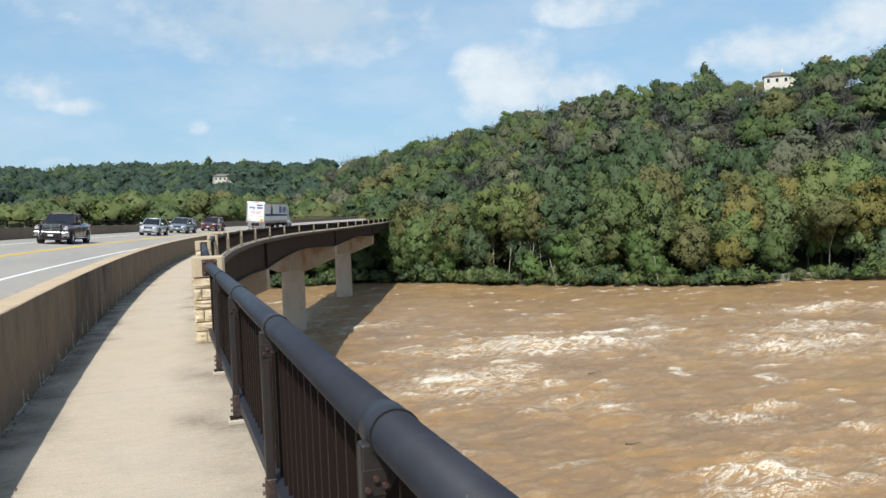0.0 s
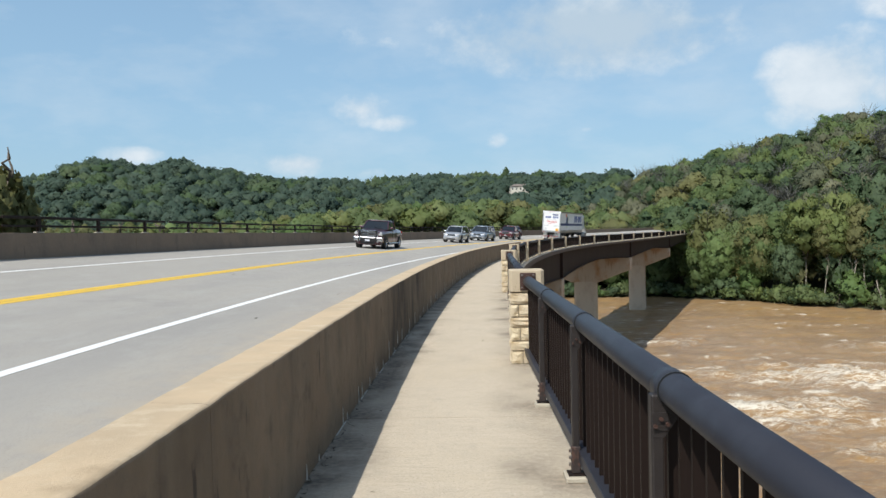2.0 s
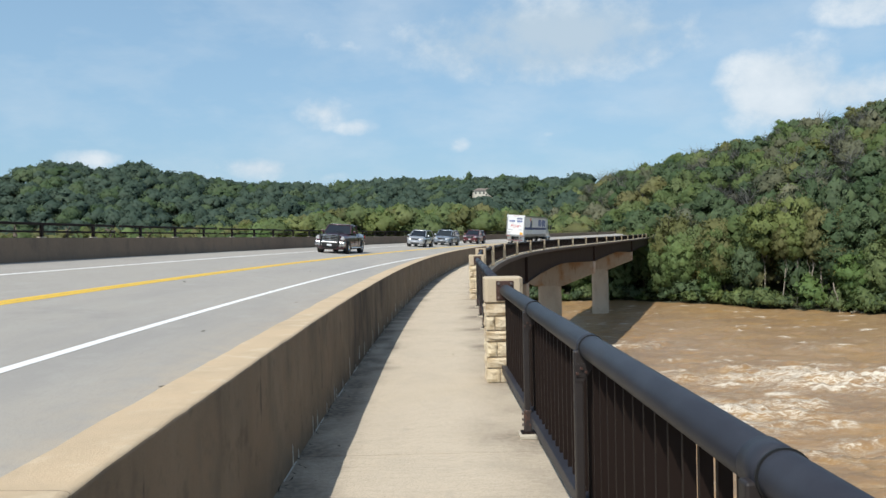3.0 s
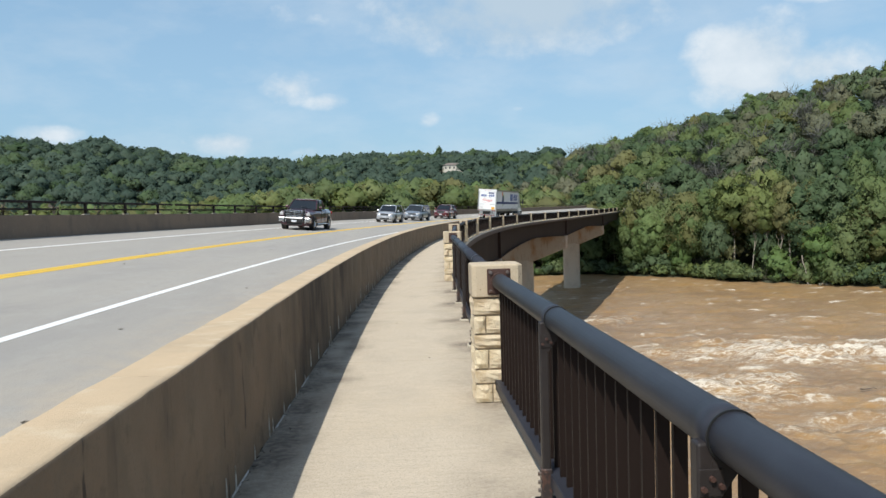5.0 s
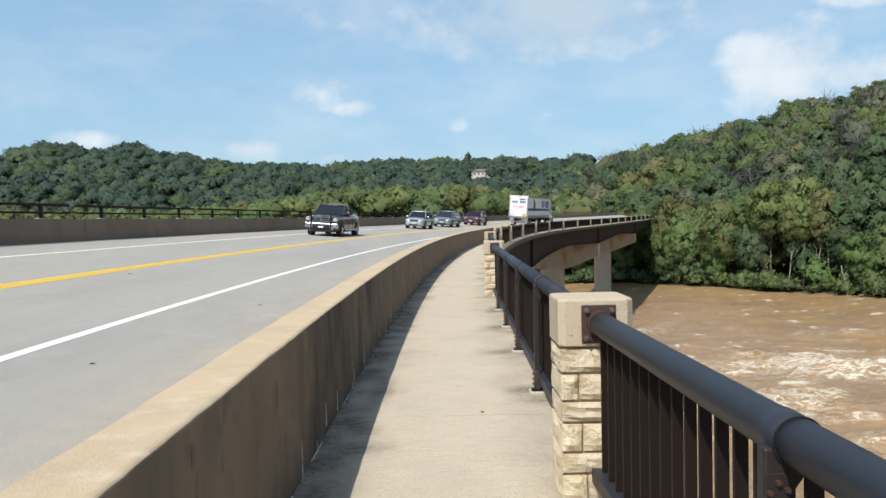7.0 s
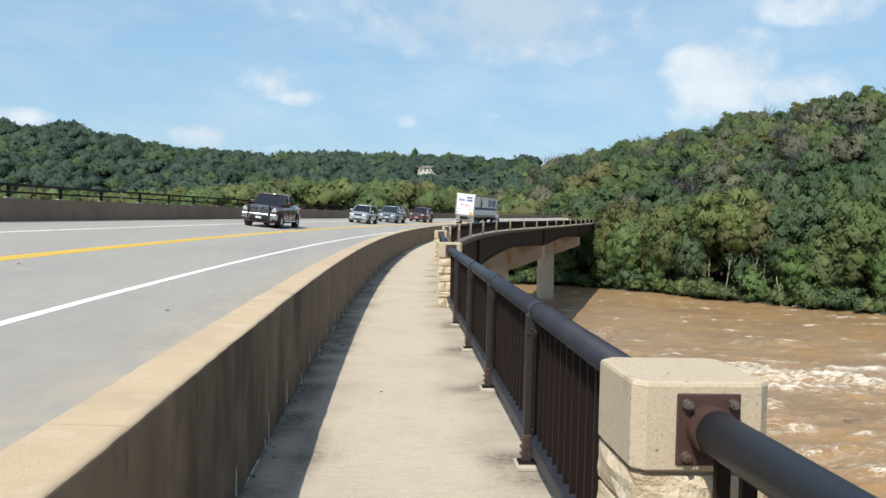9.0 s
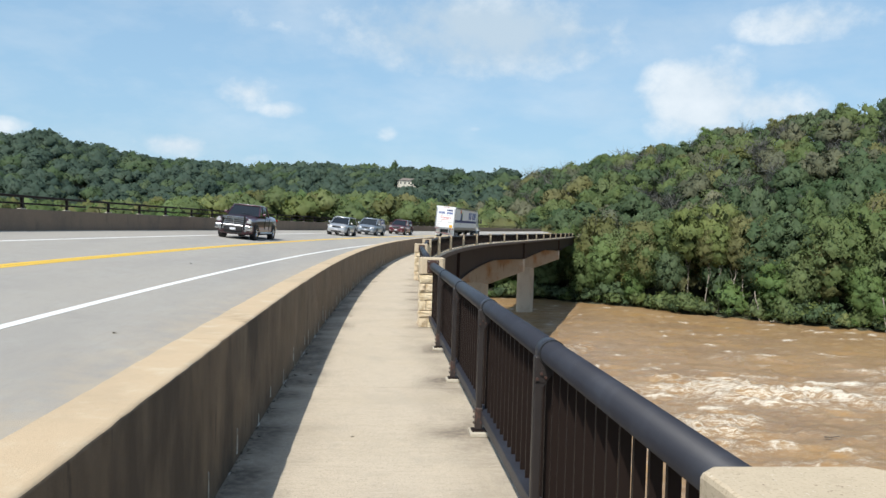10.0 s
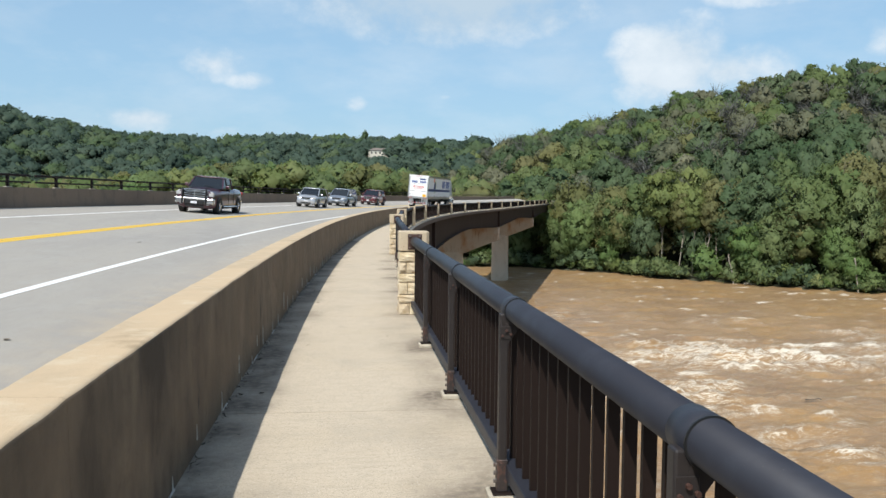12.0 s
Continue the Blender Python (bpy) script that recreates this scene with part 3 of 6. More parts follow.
ZF = road_z(ROAD_U1)
far_barrier = thing("concrete_barrier", "weathered brown-grey concrete barrier along the far edge of the road", "barrier", kind="structure")
for a, b in zip(steps(S0, S1, 12.19), steps(S0, S1, 12.19)[1:]):
    part("barrier_block", sweep(bmesh.new(), [(ROAD_U1, ZF - 0.05), (ROAD_U1 - 0.02, ZF + 0.40), (ROAD_U1 - 0.03, ZF + 0.79), (ROAD_U1 - 0.05, ZF + 0.81), (ROAD_U1 - 0.33, ZF + 0.81), (ROAD_U1 - 0.36, ZF - 0.5)],
                              steps(a + 0.005, b - 0.005, 2.0)), M_FAR_BARRIER, far_barrier)

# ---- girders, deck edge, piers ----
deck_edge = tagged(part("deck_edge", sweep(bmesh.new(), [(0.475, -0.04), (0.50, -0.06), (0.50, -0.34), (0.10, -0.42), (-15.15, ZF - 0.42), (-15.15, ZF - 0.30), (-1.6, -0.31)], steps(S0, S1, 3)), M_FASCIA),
                   "dark brown concrete edge and underside of the bridge deck", "bridge deck", kind="structure")


PIERS = (9.0, 70.0, 130.5, 191.5, 252.0)


def girder(u, z):
    g = thing("bridge_girder", "deep dark brown painted steel plate girder under the deck", "girder", "girders under the deck")
    deep = lambda s: 1.78 + 0.79 * max(max(0.0, 1 - abs(s - p) / 30.5) ** 1.15 for p in PIERS)
    part("web", sweep(bmesh.new(), lambda s: [(u - 0.03, z), (u + 0.03, z), (u + 0.03, z - deep(s) + 0.02), (u - 0.03, z - deep(s) + 0.02)], steps(S0, S1, 1.5)), M_GIRDER, g)
    part("bottom_flange", sweep(bmesh.new(), lambda s: [(u - 0.26, z - deep(s) + 0.07), (u + 0.26, z - deep(s) + 0.07), (u + 0.26, z - deep(s)), (u - 0.26, z - deep(s))], steps(S0, S1, 3)), M_GIRDER, g)
    part("top_flange", sweep(bmesh.new(), [(u - 0.24, z + 0.06), (u + 0.24, z + 0.06), (u + 0.24, z - 0.01), (u - 0.24, z - 0.01)], steps(S0, S1, 3)), M_GIRDER, g)
    for k in range(-5, 49):
        s = 70.0 + 6.1 * k
        if not S0 < s < S1 - 1:
            continue
        wide = 0.22 if k % 10 == 0 else 0.03
        if k % 10 == 0:
            bm = box(bmesh.new(), -0.10, 0.30, -wide, wide, -2.5, 0)
            part("bearing_stiffener", bm, M_GIRDER, g, m=along(s, u, z))
    return g


for u in (0.12, -4.7, -9.4, -14.0):
    girder(u, -0.40 + (road_z(u) if u < -2 else 0))


def pier(s):
    p = thing("bridge_pier", "pale concrete hammerhead bridge pier with rust stains, standing in the river", "bridge pier", "piers under the bridge", m=along(s, -7.4, 0, tilt=False))
    top = -2.98
    bm = bmesh.new()
    prof = [(-8.3, top + 0.5), (7.8, top), (7.8, top - 2.0), (2.3, top - 4.2), (-2.3, top - 4.2), (-8.3, top - 1.6)]
    a = [bm.verts.new((x, -1.05, z)) for x, z in prof]
    b = [bm.verts.new((x, 1.05, z)) for x, z in prof]
    bm.faces.new(a), bm.faces.new(b[::-1])
    for i in range(6):
        j = (i + 1) % 6
        bm.faces.new((a[i], b[i], b[j], a[j]))
    bmesh.ops.bevel(bm, geom=bm.edges[:], offset=0.06, segments=1, affect="EDGES")
    part("pier_cap", bm, M_PIER_CAP, p, "tapered concrete cap with orange rust stains")
    bm = bmesh.new()
    ring = []
    for k in range(24):
        t = 2 * math.pi * k / 24
        c, q = math.cos(t), math.sin(t)
        ring.append((1.95 * math.copysign(abs(c) ** 0.45, c), 1.15 * math.copysign(abs(q) ** 0.6, q)))
    lo = [bm.verts.new((x * 1.03, y * 1.03, -21.0)) for x, y in ring]
    hi = [bm.verts.new((x, y, top - 4.1)) for x, y in ring]
    for k in range(24):
        bm.faces.new((lo[k], lo[(k + 1) % 24], hi[(k + 1) % 24], hi[k]))
    bm.faces.new(lo[::-1]), bm.faces.new(hi)
    part("column", bm, M_PIER, p)
    for x in (-7.05, -2.45, 2.35, 7.0):
        part("bearing", box(bmesh.new(), x - 0.3, x + 0.3, -0.3, 0.3, top - 0.02, top + 0.55), M_GIRDER, p)
    return p


for s in PIERS:
    pier(s)

# ---- pillars ----
HP = 1.175


def rough_block(w, d, h, seed, joint=0):
    """A split-faced block with a bulging, chipped face, its base at z = 0."""
    bm = bmesh.new()
    bmesh.ops.create_cube(bm, size=1, matrix=Matrix.LocRotScale((0, 0, h / 2), None, (w, d, h)))
    bmesh.ops.subdivide_edges(bm, edges=bm.edges[:], cuts=3, use_grid_fill=True)
    for v in bm.verts:
        x, y, z = v.co
        a, b, c = 2 * x / w, 2 * y / d, 2 * z / h - 1
        n = noise.noise((x * 11 + seed * 3.7, y * 11, z * 16)) * 0.6 + noise.noise((x * 27, y * 27 + seed, z * 27)) * 0.6
        for axis, t, others in ((0, a, (b, c)), (1, b, (a, c))):
            if abs(t) > 0.999 and not (axis == 0 and t * joint > 0):
                rim = max(abs(o) for o in others)
                bulge = 0.022 * (1 - rim ** 4) + (0.026 * n if rim < 0.99 else -0.009 - 0.010 * n)
                v.co[axis] += math.copysign(bulge, t)
        if abs(c) > 0.999:
            v.co.z -= math.copysign(0.002 + 0.004 * abs(n), c)
    return finish("stone", bm, M_STONE)


SHAFT = 0.388
# courses from the ground up: height, and where a course of two stones is split
COURSES = [(0.165, 0.35), (0.125, 0), (0.172, 0.28), (0.126, 0), (0.160, 0.23), (0.146, 0)]
STONES = {}
for k, (h, cut) in enumerate(COURSES):
    for v in range(2):
        g = 0.013
        if cut:
            STONES[k, v] = [(rough_block(SHAFT * cut - g / 2, SHAFT, h - g, 3 * k + 31 * v, 1), -SHAFT / 2 + (SHAFT * cut - g / 2) / 2),
                            (rough_block(SHAFT * (1 - cut) - g / 2, SHAFT, h - g, 3 * k + 1 + 31 * v, -1), SHAFT / 2 - (SHAFT * (1 - cut) - g / 2) / 2)]
        else:
            STONES[k, v] = [(rough_block(SHAFT, SHAFT, h - g, 3 * k + 2 + 31 * v), 0.0)]


def stone_pillar(m, salt):
    p = thing("stone_pillar", "square rail pillar of buff split-faced stone with a smooth cast cap", "pillar", "pillars of the rail", m)
    part("core", box(bmesh.new(), -SHAFT / 2 + 0.008, SHAFT / 2 - 0.008, -SHAFT / 2 + 0.008, SHAFT / 2 - 0.008, -0.02, 0.893), M_MORTAR, p, "recessed mortar")
    z = 0.006
    for k, (h, cut) in enumerate(COURSES):
        for me, x in STONES[k, salt % 2]:
            o = new("stone", me)
            o.parent = p
            o.matrix_basis = pose(x, 0, z, 0, 0, 0)
        z += h
    bm = bmesh.new()
    rings = []
    for z, half, cut in ((0.900, 0.206, 0.034), (0.909, 0.215, 0.038), (HP - 0.014, 0.215, 0.038), (HP - 0.004, 0.211, 0.037), (HP, 0.203, 0.034)):
        k = half - cut
        rings.append([bm.verts.new((x, y, z)) for x, y in ((-k, -half), (k, -half), (half, -k), (half, k), (k, half), (-k, half), (-half, k), (-half, -k))])
    for r0, r1 in zip(rings, rings[1:]):
        for i in range(8):
            bm.faces.new((r0[i], r0[(i + 1) % 8], r1[(i + 1) % 8], r1[i]))
    bm.faces.new(rings[0][::-1]), bm.faces.new(rings[-1])
    part("cap", bm, M_CAP, p, "smooth buff cast stone cap with worn edges")
    return p


BAY, PU = 12.19, 0.215
PS = [0.215 + BAY * k for k in range(-3, 22)]
first = stone_pillar(along(PS[0], PU, 0), 0)
for k, s in enumerate(PS[1:]):
    if -2 < s < 30:
        stone_pillar(along(s, PU, 0), k + 1)
    else:
        copy_thing(first, along(s, PU, 0))

# ---- railing bays between the pillars ----
RU, RP, BU = -0.058, 0.010, 0.026       # posts, handrail and bars, from the pillars' middle line
PIPE_Z, PIPE_R = 1.036, 0.066


def railing(m):
    g = thing("steel_railing", "dark brown painted steel railing with round handrail and square bars", "railing", "railing bays between pillars", m)
    half = 0.215
    L0, L1 = half, BAY - half
    bm = bmesh.new()
    tube(bm, (RP, L0, PIPE_Z), (RP, L1, PIPE_Z), PIPE_R, 28)
    part("handrail", bm, M_PIPE, g, "thick grey-black round handrail", smooth=False)
    for f in g.children[0].data.polygons:
        f.use_smooth = len(f.vertices) == 4
    part("upper_rail", box(bmesh.new(), BU - 0.024, BU + 0.020, L0, L1, 0.966, 0.984, 0.003), M_STEEL, g)
    bm = bmesh.new()
    box(bm, -0.040, 0.056, L0 - 0.01, L1 + 0.01, 0.186, 0.198, 0.003)
    box(bm, -0.040, -0.033, L0 - 0.01, L1 + 0.01, 0.120, 0.186)
    box(bm, 0.049, 0.056, L0 - 0.01, L1 + 0.01, 0.120, 0.186)
    part("bottom_rail", bm, M_PIPE, g)
    posts = list(POSTS)
    post = None
    for y in posts:
        if post is None:
            bm = bmesh.new()
            box(bm, RU - 0.024, RU + 0.024, -0.027, 0.027, 0.03, 1.022, 0.008, 2)
            gusset = [(RU - 0.022, 0.86), (RU + 0.022, 0.86), (RP + 0.048, PIPE_Z - 0.045), (RP - 0.048, PIPE_Z - 0.045)]
            ends = [[bm.verts.new((x, y2, z)) for x, z in gusset] for y2 in (-0.0285, 0.0285)]
            bm.faces.new(ends[0]), bm.faces.new(ends[1][::-1])
            for i in range(4):
                bm.faces.new((ends[0][i], ends[1][i], ends[1][(i + 1) % 4], ends[0][(i + 1) % 4]))
            post = part("post", bm, M_POST, g, m=pose(0, y, 0))
            bm = bmesh.new()
            ring = [(0.0665, -0.030), (0.0705, -0.028), (0.0705, 0.090), (0.0665, 0.092)]
            rows = [[bm.verts.new((RP + r * math.sin(2 * math.pi * k / 28), yy, PIPE_Z + r * math.cos(2 * math.pi * k / 28))) for k in range(28)] for r, yy in ring]
            for a, b in zip(rows, rows[1:]):
                for k in range(28):
                    bm.faces.new((a[k], a[(k + 1) % 28], b[(k + 1) % 28], b[k]))
            part("collar", bm, M_PIPE, post, "round collar clamped on the handrail", smooth=True)
            bm = bmesh.new()
            tube(bm, (RP, -0.036, PIPE_Z), (RP, -0.029, PIPE_Z), PIPE_R + 0.006, 28)
            part("joint_ring", bm, M_BLACK, post, "thin black joint ring")
            bm = bmesh.new()
            box(bm, RU - 0.022, RU + 0.040, -0.0325, -0.0283, 0.885, 0.955, 0.001)
            part("bracket", bm, M_POST, post, "bolted dark bracket")
            for xx, zz in ((-0.012, 0.905), (0.010, 0.932), (0.034, 0.912)):
                part("bolt", tube(bmesh.new(), (RU + xx, -0.044, zz), (RU + xx, -0.032, zz), 0.008, 6), M_RUST, post)
            bm = bmesh.new()
            box(bm, RU - 0.029, RU + 0.030, -0.031, 0.031, 0.045, 0.225, 0.006)
            part("foot_sleeve", bm, M_FOOT, post, "rust-flecked dark post foot")
            for zz in (0.10, 0.145, 0.19):
                part("bolt", tube(bmesh.new(), (RU - 0.045, 0.0, zz), (RU - 0.028, 0.0, zz), 0.012, 6), M_BOLT, post)
            part("base_plate", box(bmesh.new(), RU - 0.055, RU + 0.085, -0.060, 0.060, 0.034, 0.046, 0.003), M_STEEL, post)
            part("pad", box(bmesh.new(), RU - 0.075, RU + 0.110, -0.095, 0.095, -0.005, 0.036, 0.009), M_PAD, post, "pale mortar pad")
        else:
            o = again(post, pose(0, y, 0))
            for c in list(post.children):
                q = again(c, Matrix.Identity(4), o)
                if "label" in c:
                    q["label"] = c["label"]
    ends = [L0, *posts, L1]
    bar = None
    for a, b in zip(ends, ends[1:]):
        n = round((b - a) / 0.1625)
        for i in range(n):
            y = a + (b - a) * (i + 0.5) / n
            if bar is None:
                bar = part("bar", box(bmesh.new(), BU - 0.023, BU + 0.021, -0.011, 0.011, 0.196, 0.968), M_STEEL, g, m=pose(0, y, 0))
            else:
                again(bar, pose(0, y, 0))
    for y, d in ((L0, 1), (L1, -1)):
        bm = bmesh.new()
        box(bm, RP - 0.10, RP + 0.10, min(y, y + d * 0.014), max(y, y + d * 0.014), PIPE_Z - 0.115, PIPE_Z + 0.105, 0.004)
        pl = part("wall_plate", bm, M_RUST, g, "rust-brown bolted end plate")
        bm = bmesh.new()
        tube(bm, (RP, y + d * 0.01, PIPE_Z), (RP, y + d * 0.075, PIPE_Z), 0.072, 24)
        part("socket", bm, M_RUST, pl, "rust-brown pipe socket")
        for dx in (-0.072, 0.072):
            for dz in (-0.085, 0.075):
                bm = bmesh.new()
                tube(bm, (RP + dx, y + d * 0.013, PIPE_Z + dz), (RP + dx, y + d * 0.032, PIPE_Z + dz), 0.016, 6)
                tube(bm, (RP + dx, y + d * 0.03, PIPE_Z + dz), (RP + dx, y + d * 0.046, PIPE_Z + dz), 0.010, 8)
                part("bolt", bm, M_BOLT, pl)
    return g


def chord(s, u, z, length):
    a, b = P(s, u, z), P(s + length, u, z)
    d = b - a
    return pose(a.x, a.y, a.z, math.degrees(math.atan2(d.z, math.hypot(d.x, d.y))), 0, -math.degrees(math.atan2(d.x, d.y)))


bay = railing(chord(PS[0], PU, 0, BAY))
for s in PS[1:-1]:
    copy_thing(bay, chord(s, PU, 0, BAY))


def far_rail(m, length, n):
    g = thing("steel_railing", "low dark two-bar steel rail bolted on the far barrier", "railing", "rail bays on the far barrier", m)
    part("top_bar", box(bmesh.new(), -0.05, 0.05, 0, length, 0.44, 0.53, 0.012), M_STEEL, g)
    part("lower_bar", box(bmesh.new(), -0.04, 0.04, 0, length, 0.18, 0.25, 0.01), M_STEEL, g)
    post = None
    for k in range(n):
        y = length * (k + 0.5) / n
        if post is None:
            post = part("post", box(bmesh.new(), -0.045, 0.045, -0.075, 0.075, 0.03, 0.50, 0.01), M_STEEL, g, m=pose(0, y, 0))
            part("pad", box(bmesh.new(), -0.10, 0.10, -0.15, 0.15, -0.005, 0.035, 0.006), M_PAD, post, "pale mortar pad")
        else:
            o = again(post, pose(0, y, 0))
            again(post.children[0], Matrix.Identity(4), o)
    return g


LB = 3.66 * 3
FU = ROAD_U1 - 0.19
rail0 = far_rail(chord(-20.0, FU, ZF + 0.81, LB), LB, 3)
s = -20.0 + LB
while s < S1 - LB:
    copy_thing(rail0, chord(s, FU, ZF + 0.81, LB))
    s += LB

# ---- river ----
WATER = -17.6
_lat = np.random.RandomState(7).rand(16, 256, 256)


def vnoise(x, y, k):
    """Smooth value noise, 0 to 1."""
    xi, yi = np.floor(x).astype(int), np.floor(y).astype(int)
    fx, fy = x - xi, y - yi
    fx, fy = fx * fx * (3 - 2 * fx), fy * fy * (3 - 2 * fy)
    t = _lat[k % 16]
    g = lambda i, j: t[(xi + i) % 256, (yi + j) % 256]
    return (g(0, 0) * (1 - fx) + g(1, 0) * fx) * (1 - fy) + (g(0, 1) * (1 - fx) + g(1, 1) * fx) * fy


def fractal(x, y, k, n=4):
    return sum(vnoise(x * 2 ** i + 17.3 * i, y * 2 ** i + 9.1 * i, k + i) * 0.5 ** i for i in range(n)) / sum(0.5 ** i for i in range(n))


def mesh_object(name, verts, faces, materials, index=None, smooth=False, normals=None, tone=None):
    """A mesh from number arrays, all faces with the same number of corners."""
    me = bpy.data.meshes.new(name)
    nv, (nf, c) = len(verts), faces.shape
    me.vertices.add(nv)
    me.vertices.foreach_set("co", np.ascontiguousarray(verts, np.float32).ravel())
    me.loops.add(nf * c)
    me.loops.foreach_set("vertex_index", np.ascontiguousarray(faces, np.int32).ravel())
    me.polygons.add(nf)
    me.polygons.foreach_set("loop_start", np.arange(0, nf * c, c, dtype=np.int32))
    me.polygons.foreach_set("loop_total", np.full(nf, c, np.int32))
    for m in materials:
        me.materials.append(m)
    if index is not None:
        me.polygons.foreach_set("material_index", np.ascontiguousarray(index, np.int32))
    if smooth:
        me.polygons.foreach_set("use_smooth", np.ones(nf, bool))
    me.update(calc_edges=True)
    if normals is not None:
        at = me.attributes.new("custom_normal", "FLOAT_VECTOR", "POINT")
        at.data.foreach_set("vector", np.ascontiguousarray(normals, np.float32).ravel())
    if tone is not None:
        at = me.attributes.new("tone", "FLOAT", "POINT")
        at.data.foreach_set("value", np.ascontiguousarray(tone, np.float32).ravel())
    return new(name, me)


def grid_faces(n, m):
    i = np.arange(n - 1)[:, None] * m + np.arange(m - 1)[None, :]
    return np.stack([i, i + m, i + m + 1, i + 1], -1).reshape(-1, 4)


def build_river():
    az = np.radians(np.concatenate([np.arange(-180, -12, 4.0), np.arange(-12, 54, 0.14), np.arange(54, 181, 4.0)]))
    r = np.concatenate([[0.02], np.arange(4, 40, 4.0), 40 * np.exp(np.arange(0, math.log(250 / 40), 0.0072)), [275, 320, 400, 520, 700, 900]])
    A, R = np.meshgrid(az, r)
    x, y = R * np.sin(A), R * np.cos(A) - 8
    # standing waves: x, y, half length across, half length along, strength
    heaps = [(48, 93, 19, 10, 1.0), (30, 75, 11, 7.5, 1.0), (108, 105, 12, 5.5, 1.0), (78, 77, 14, 8, 1.0), (90, 87, 10, 6, 0.9), (47, 49.5, 7, 3.6, 1.0), (40.5, 33.5, 6.5, 3.2, 1.0),
             (34.5, 60.5, 6, 3.6, 0.7), (76, 106, 7, 4, 0.6), (33, 128, 13, 7, 0.45), (52.5, 41, 4, 2.6, 0.7), (97, 66, 13, 5, 0.8), (62, 33, 14, 5, 0.8), (130, 98, 18, 8, 0.9), (60, 120, 8, 3, 0.35)]
    w = np.zeros_like(x)
    wx, wy = x + 16 * (fractal(x / 8, y / 8, 1) - 0.5), y + 9 * (fractal(x / 8, y / 8, 5) - 0.5)
    for hx, hy, lx, ly, k in heaps:
        w = np.maximum(w, k * np.exp(-(((wx - hx) / lx) ** 2 + ((wy - hy) / ly) ** 2)))
    ridge = lambda a, b, k: 1 - abs(2 * fractal(a, b, k, 3) - 1)
    sx, sy = x + 2.5 * (fractal(x / 5, y / 5, 3) - 0.5), y + 2.5 * (fractal(x / 5, y / 5, 4) - 0.5)
    big = ridge(sx / 9.0, sy / 4.2, 2)
    mid = ridge(sx / 3.8, sy / 1.9, 6)
    small = fractal(x / 1.3, y / 0.8, 9, 2)
    z = (0.40 + 1.0 * w) * (big ** 2.2 - 0.4) * 0.95 + (0.34 + 0.5 * w) * (mid ** 2 - 0.4) + (0.11 + 0.22 * w) * (small - 0.5)
    crest = np.clip((big ** 2.2 * 0.6 + mid ** 2 * 0.5) - 0.42, 0, 1)
    foam = np.clip(w * 0.66 + crest * (0.42 + 1.15 * w) - 0.08, 0, 1.4)
    spots = np.clip((fractal(sx / 5.5, sy / 2.2, 15, 2) - 0.62) * 7, 0, 1)
    whitecap = np.clip((R - 42) / 45, 0.12, 1) * spots * np.clip((mid ** 2 * 0.6 + big ** 2 * 0.4 - 0.62) * 4.5, 0, 1)
    v = np.stack([x, y, WATER + z], -1).reshape(-1, 3)
    ob = mesh_object("water", v, grid_faces(*x.shape), [M_WATER], smooth=True)
    at = ob.data.attributes.new("foam", "FLOAT", "POINT")
    at.data.foreach_set("value", foam.astype(np.float32).ravel())
    at = ob.data.attributes.new("whitecap", "FLOAT", "POINT")
    at.data.foreach_set("value", whitecap.astype(np.float32).ravel())
    return tagged(ob, "muddy brown flood water with standing waves and white foam", "river", kind="structure")


build_river()

# ---- land ----
_BANK_X = [-700, -300, -100, 0, 25, 52, 59, 72, 82, 103, 121, 150, 158, 200, 300, 700]
_BANK_Y = [575, 395, 270, 236, 227, 224, 215, 203, 186, 163, 149, 145, 136, 114, 60, -100]


def bank_y(x):
    return np.interp(x, _BANK_X, _BANK_Y)


def near_bank_x(y):
    return np.interp(y, [-400, 40, 60, 120, 160, 200, 300], [-15, -15, -30, -75, -120, -210, -420])


_AZ = [-60, -35, -29.2, -27.6, -26, -22.7, -20.6, -18.8, -16.2, -14, -10.9, -8.2, -6.2, -3, 1.8, 7, 8.6, 11.8, 14.2, 17.4, 20.3, 23.1, 27.1, 31, 34.7, 37.3, 39.7, 43, 47.2, 60, 100]
_EL = [4.0, 4.2, 4.15, 5.1, 5.35, 5.2, 5.35, 4.8, 4.5, 4.1, 4.2, 3.85, 4.15, 4.3, 4.2, 4.2, 3.88, 4.88, 4.95, 5.7, 6.1, 7.05, 7.65, 8.35, 8.9, 9.15, 8.9, 8.75, 9.5, 10.2, 8]


def ridge_at(az):
    """Distance and height of the wooded skyline's ground in a direction (degrees from north)."""
    dist = np.interp(az, [-100, 0, 5, 10, 16, 20, 30, 45, 100], [720, 700, 640, 520, 430, 395, 365, 335, 330])
    return dist, 1.5 + dist * np.tan(np.radians(np.interp(az, _AZ, _EL))) - np.interp(dist, [330, 420, 720], [11.3, 11.6, 11.6])


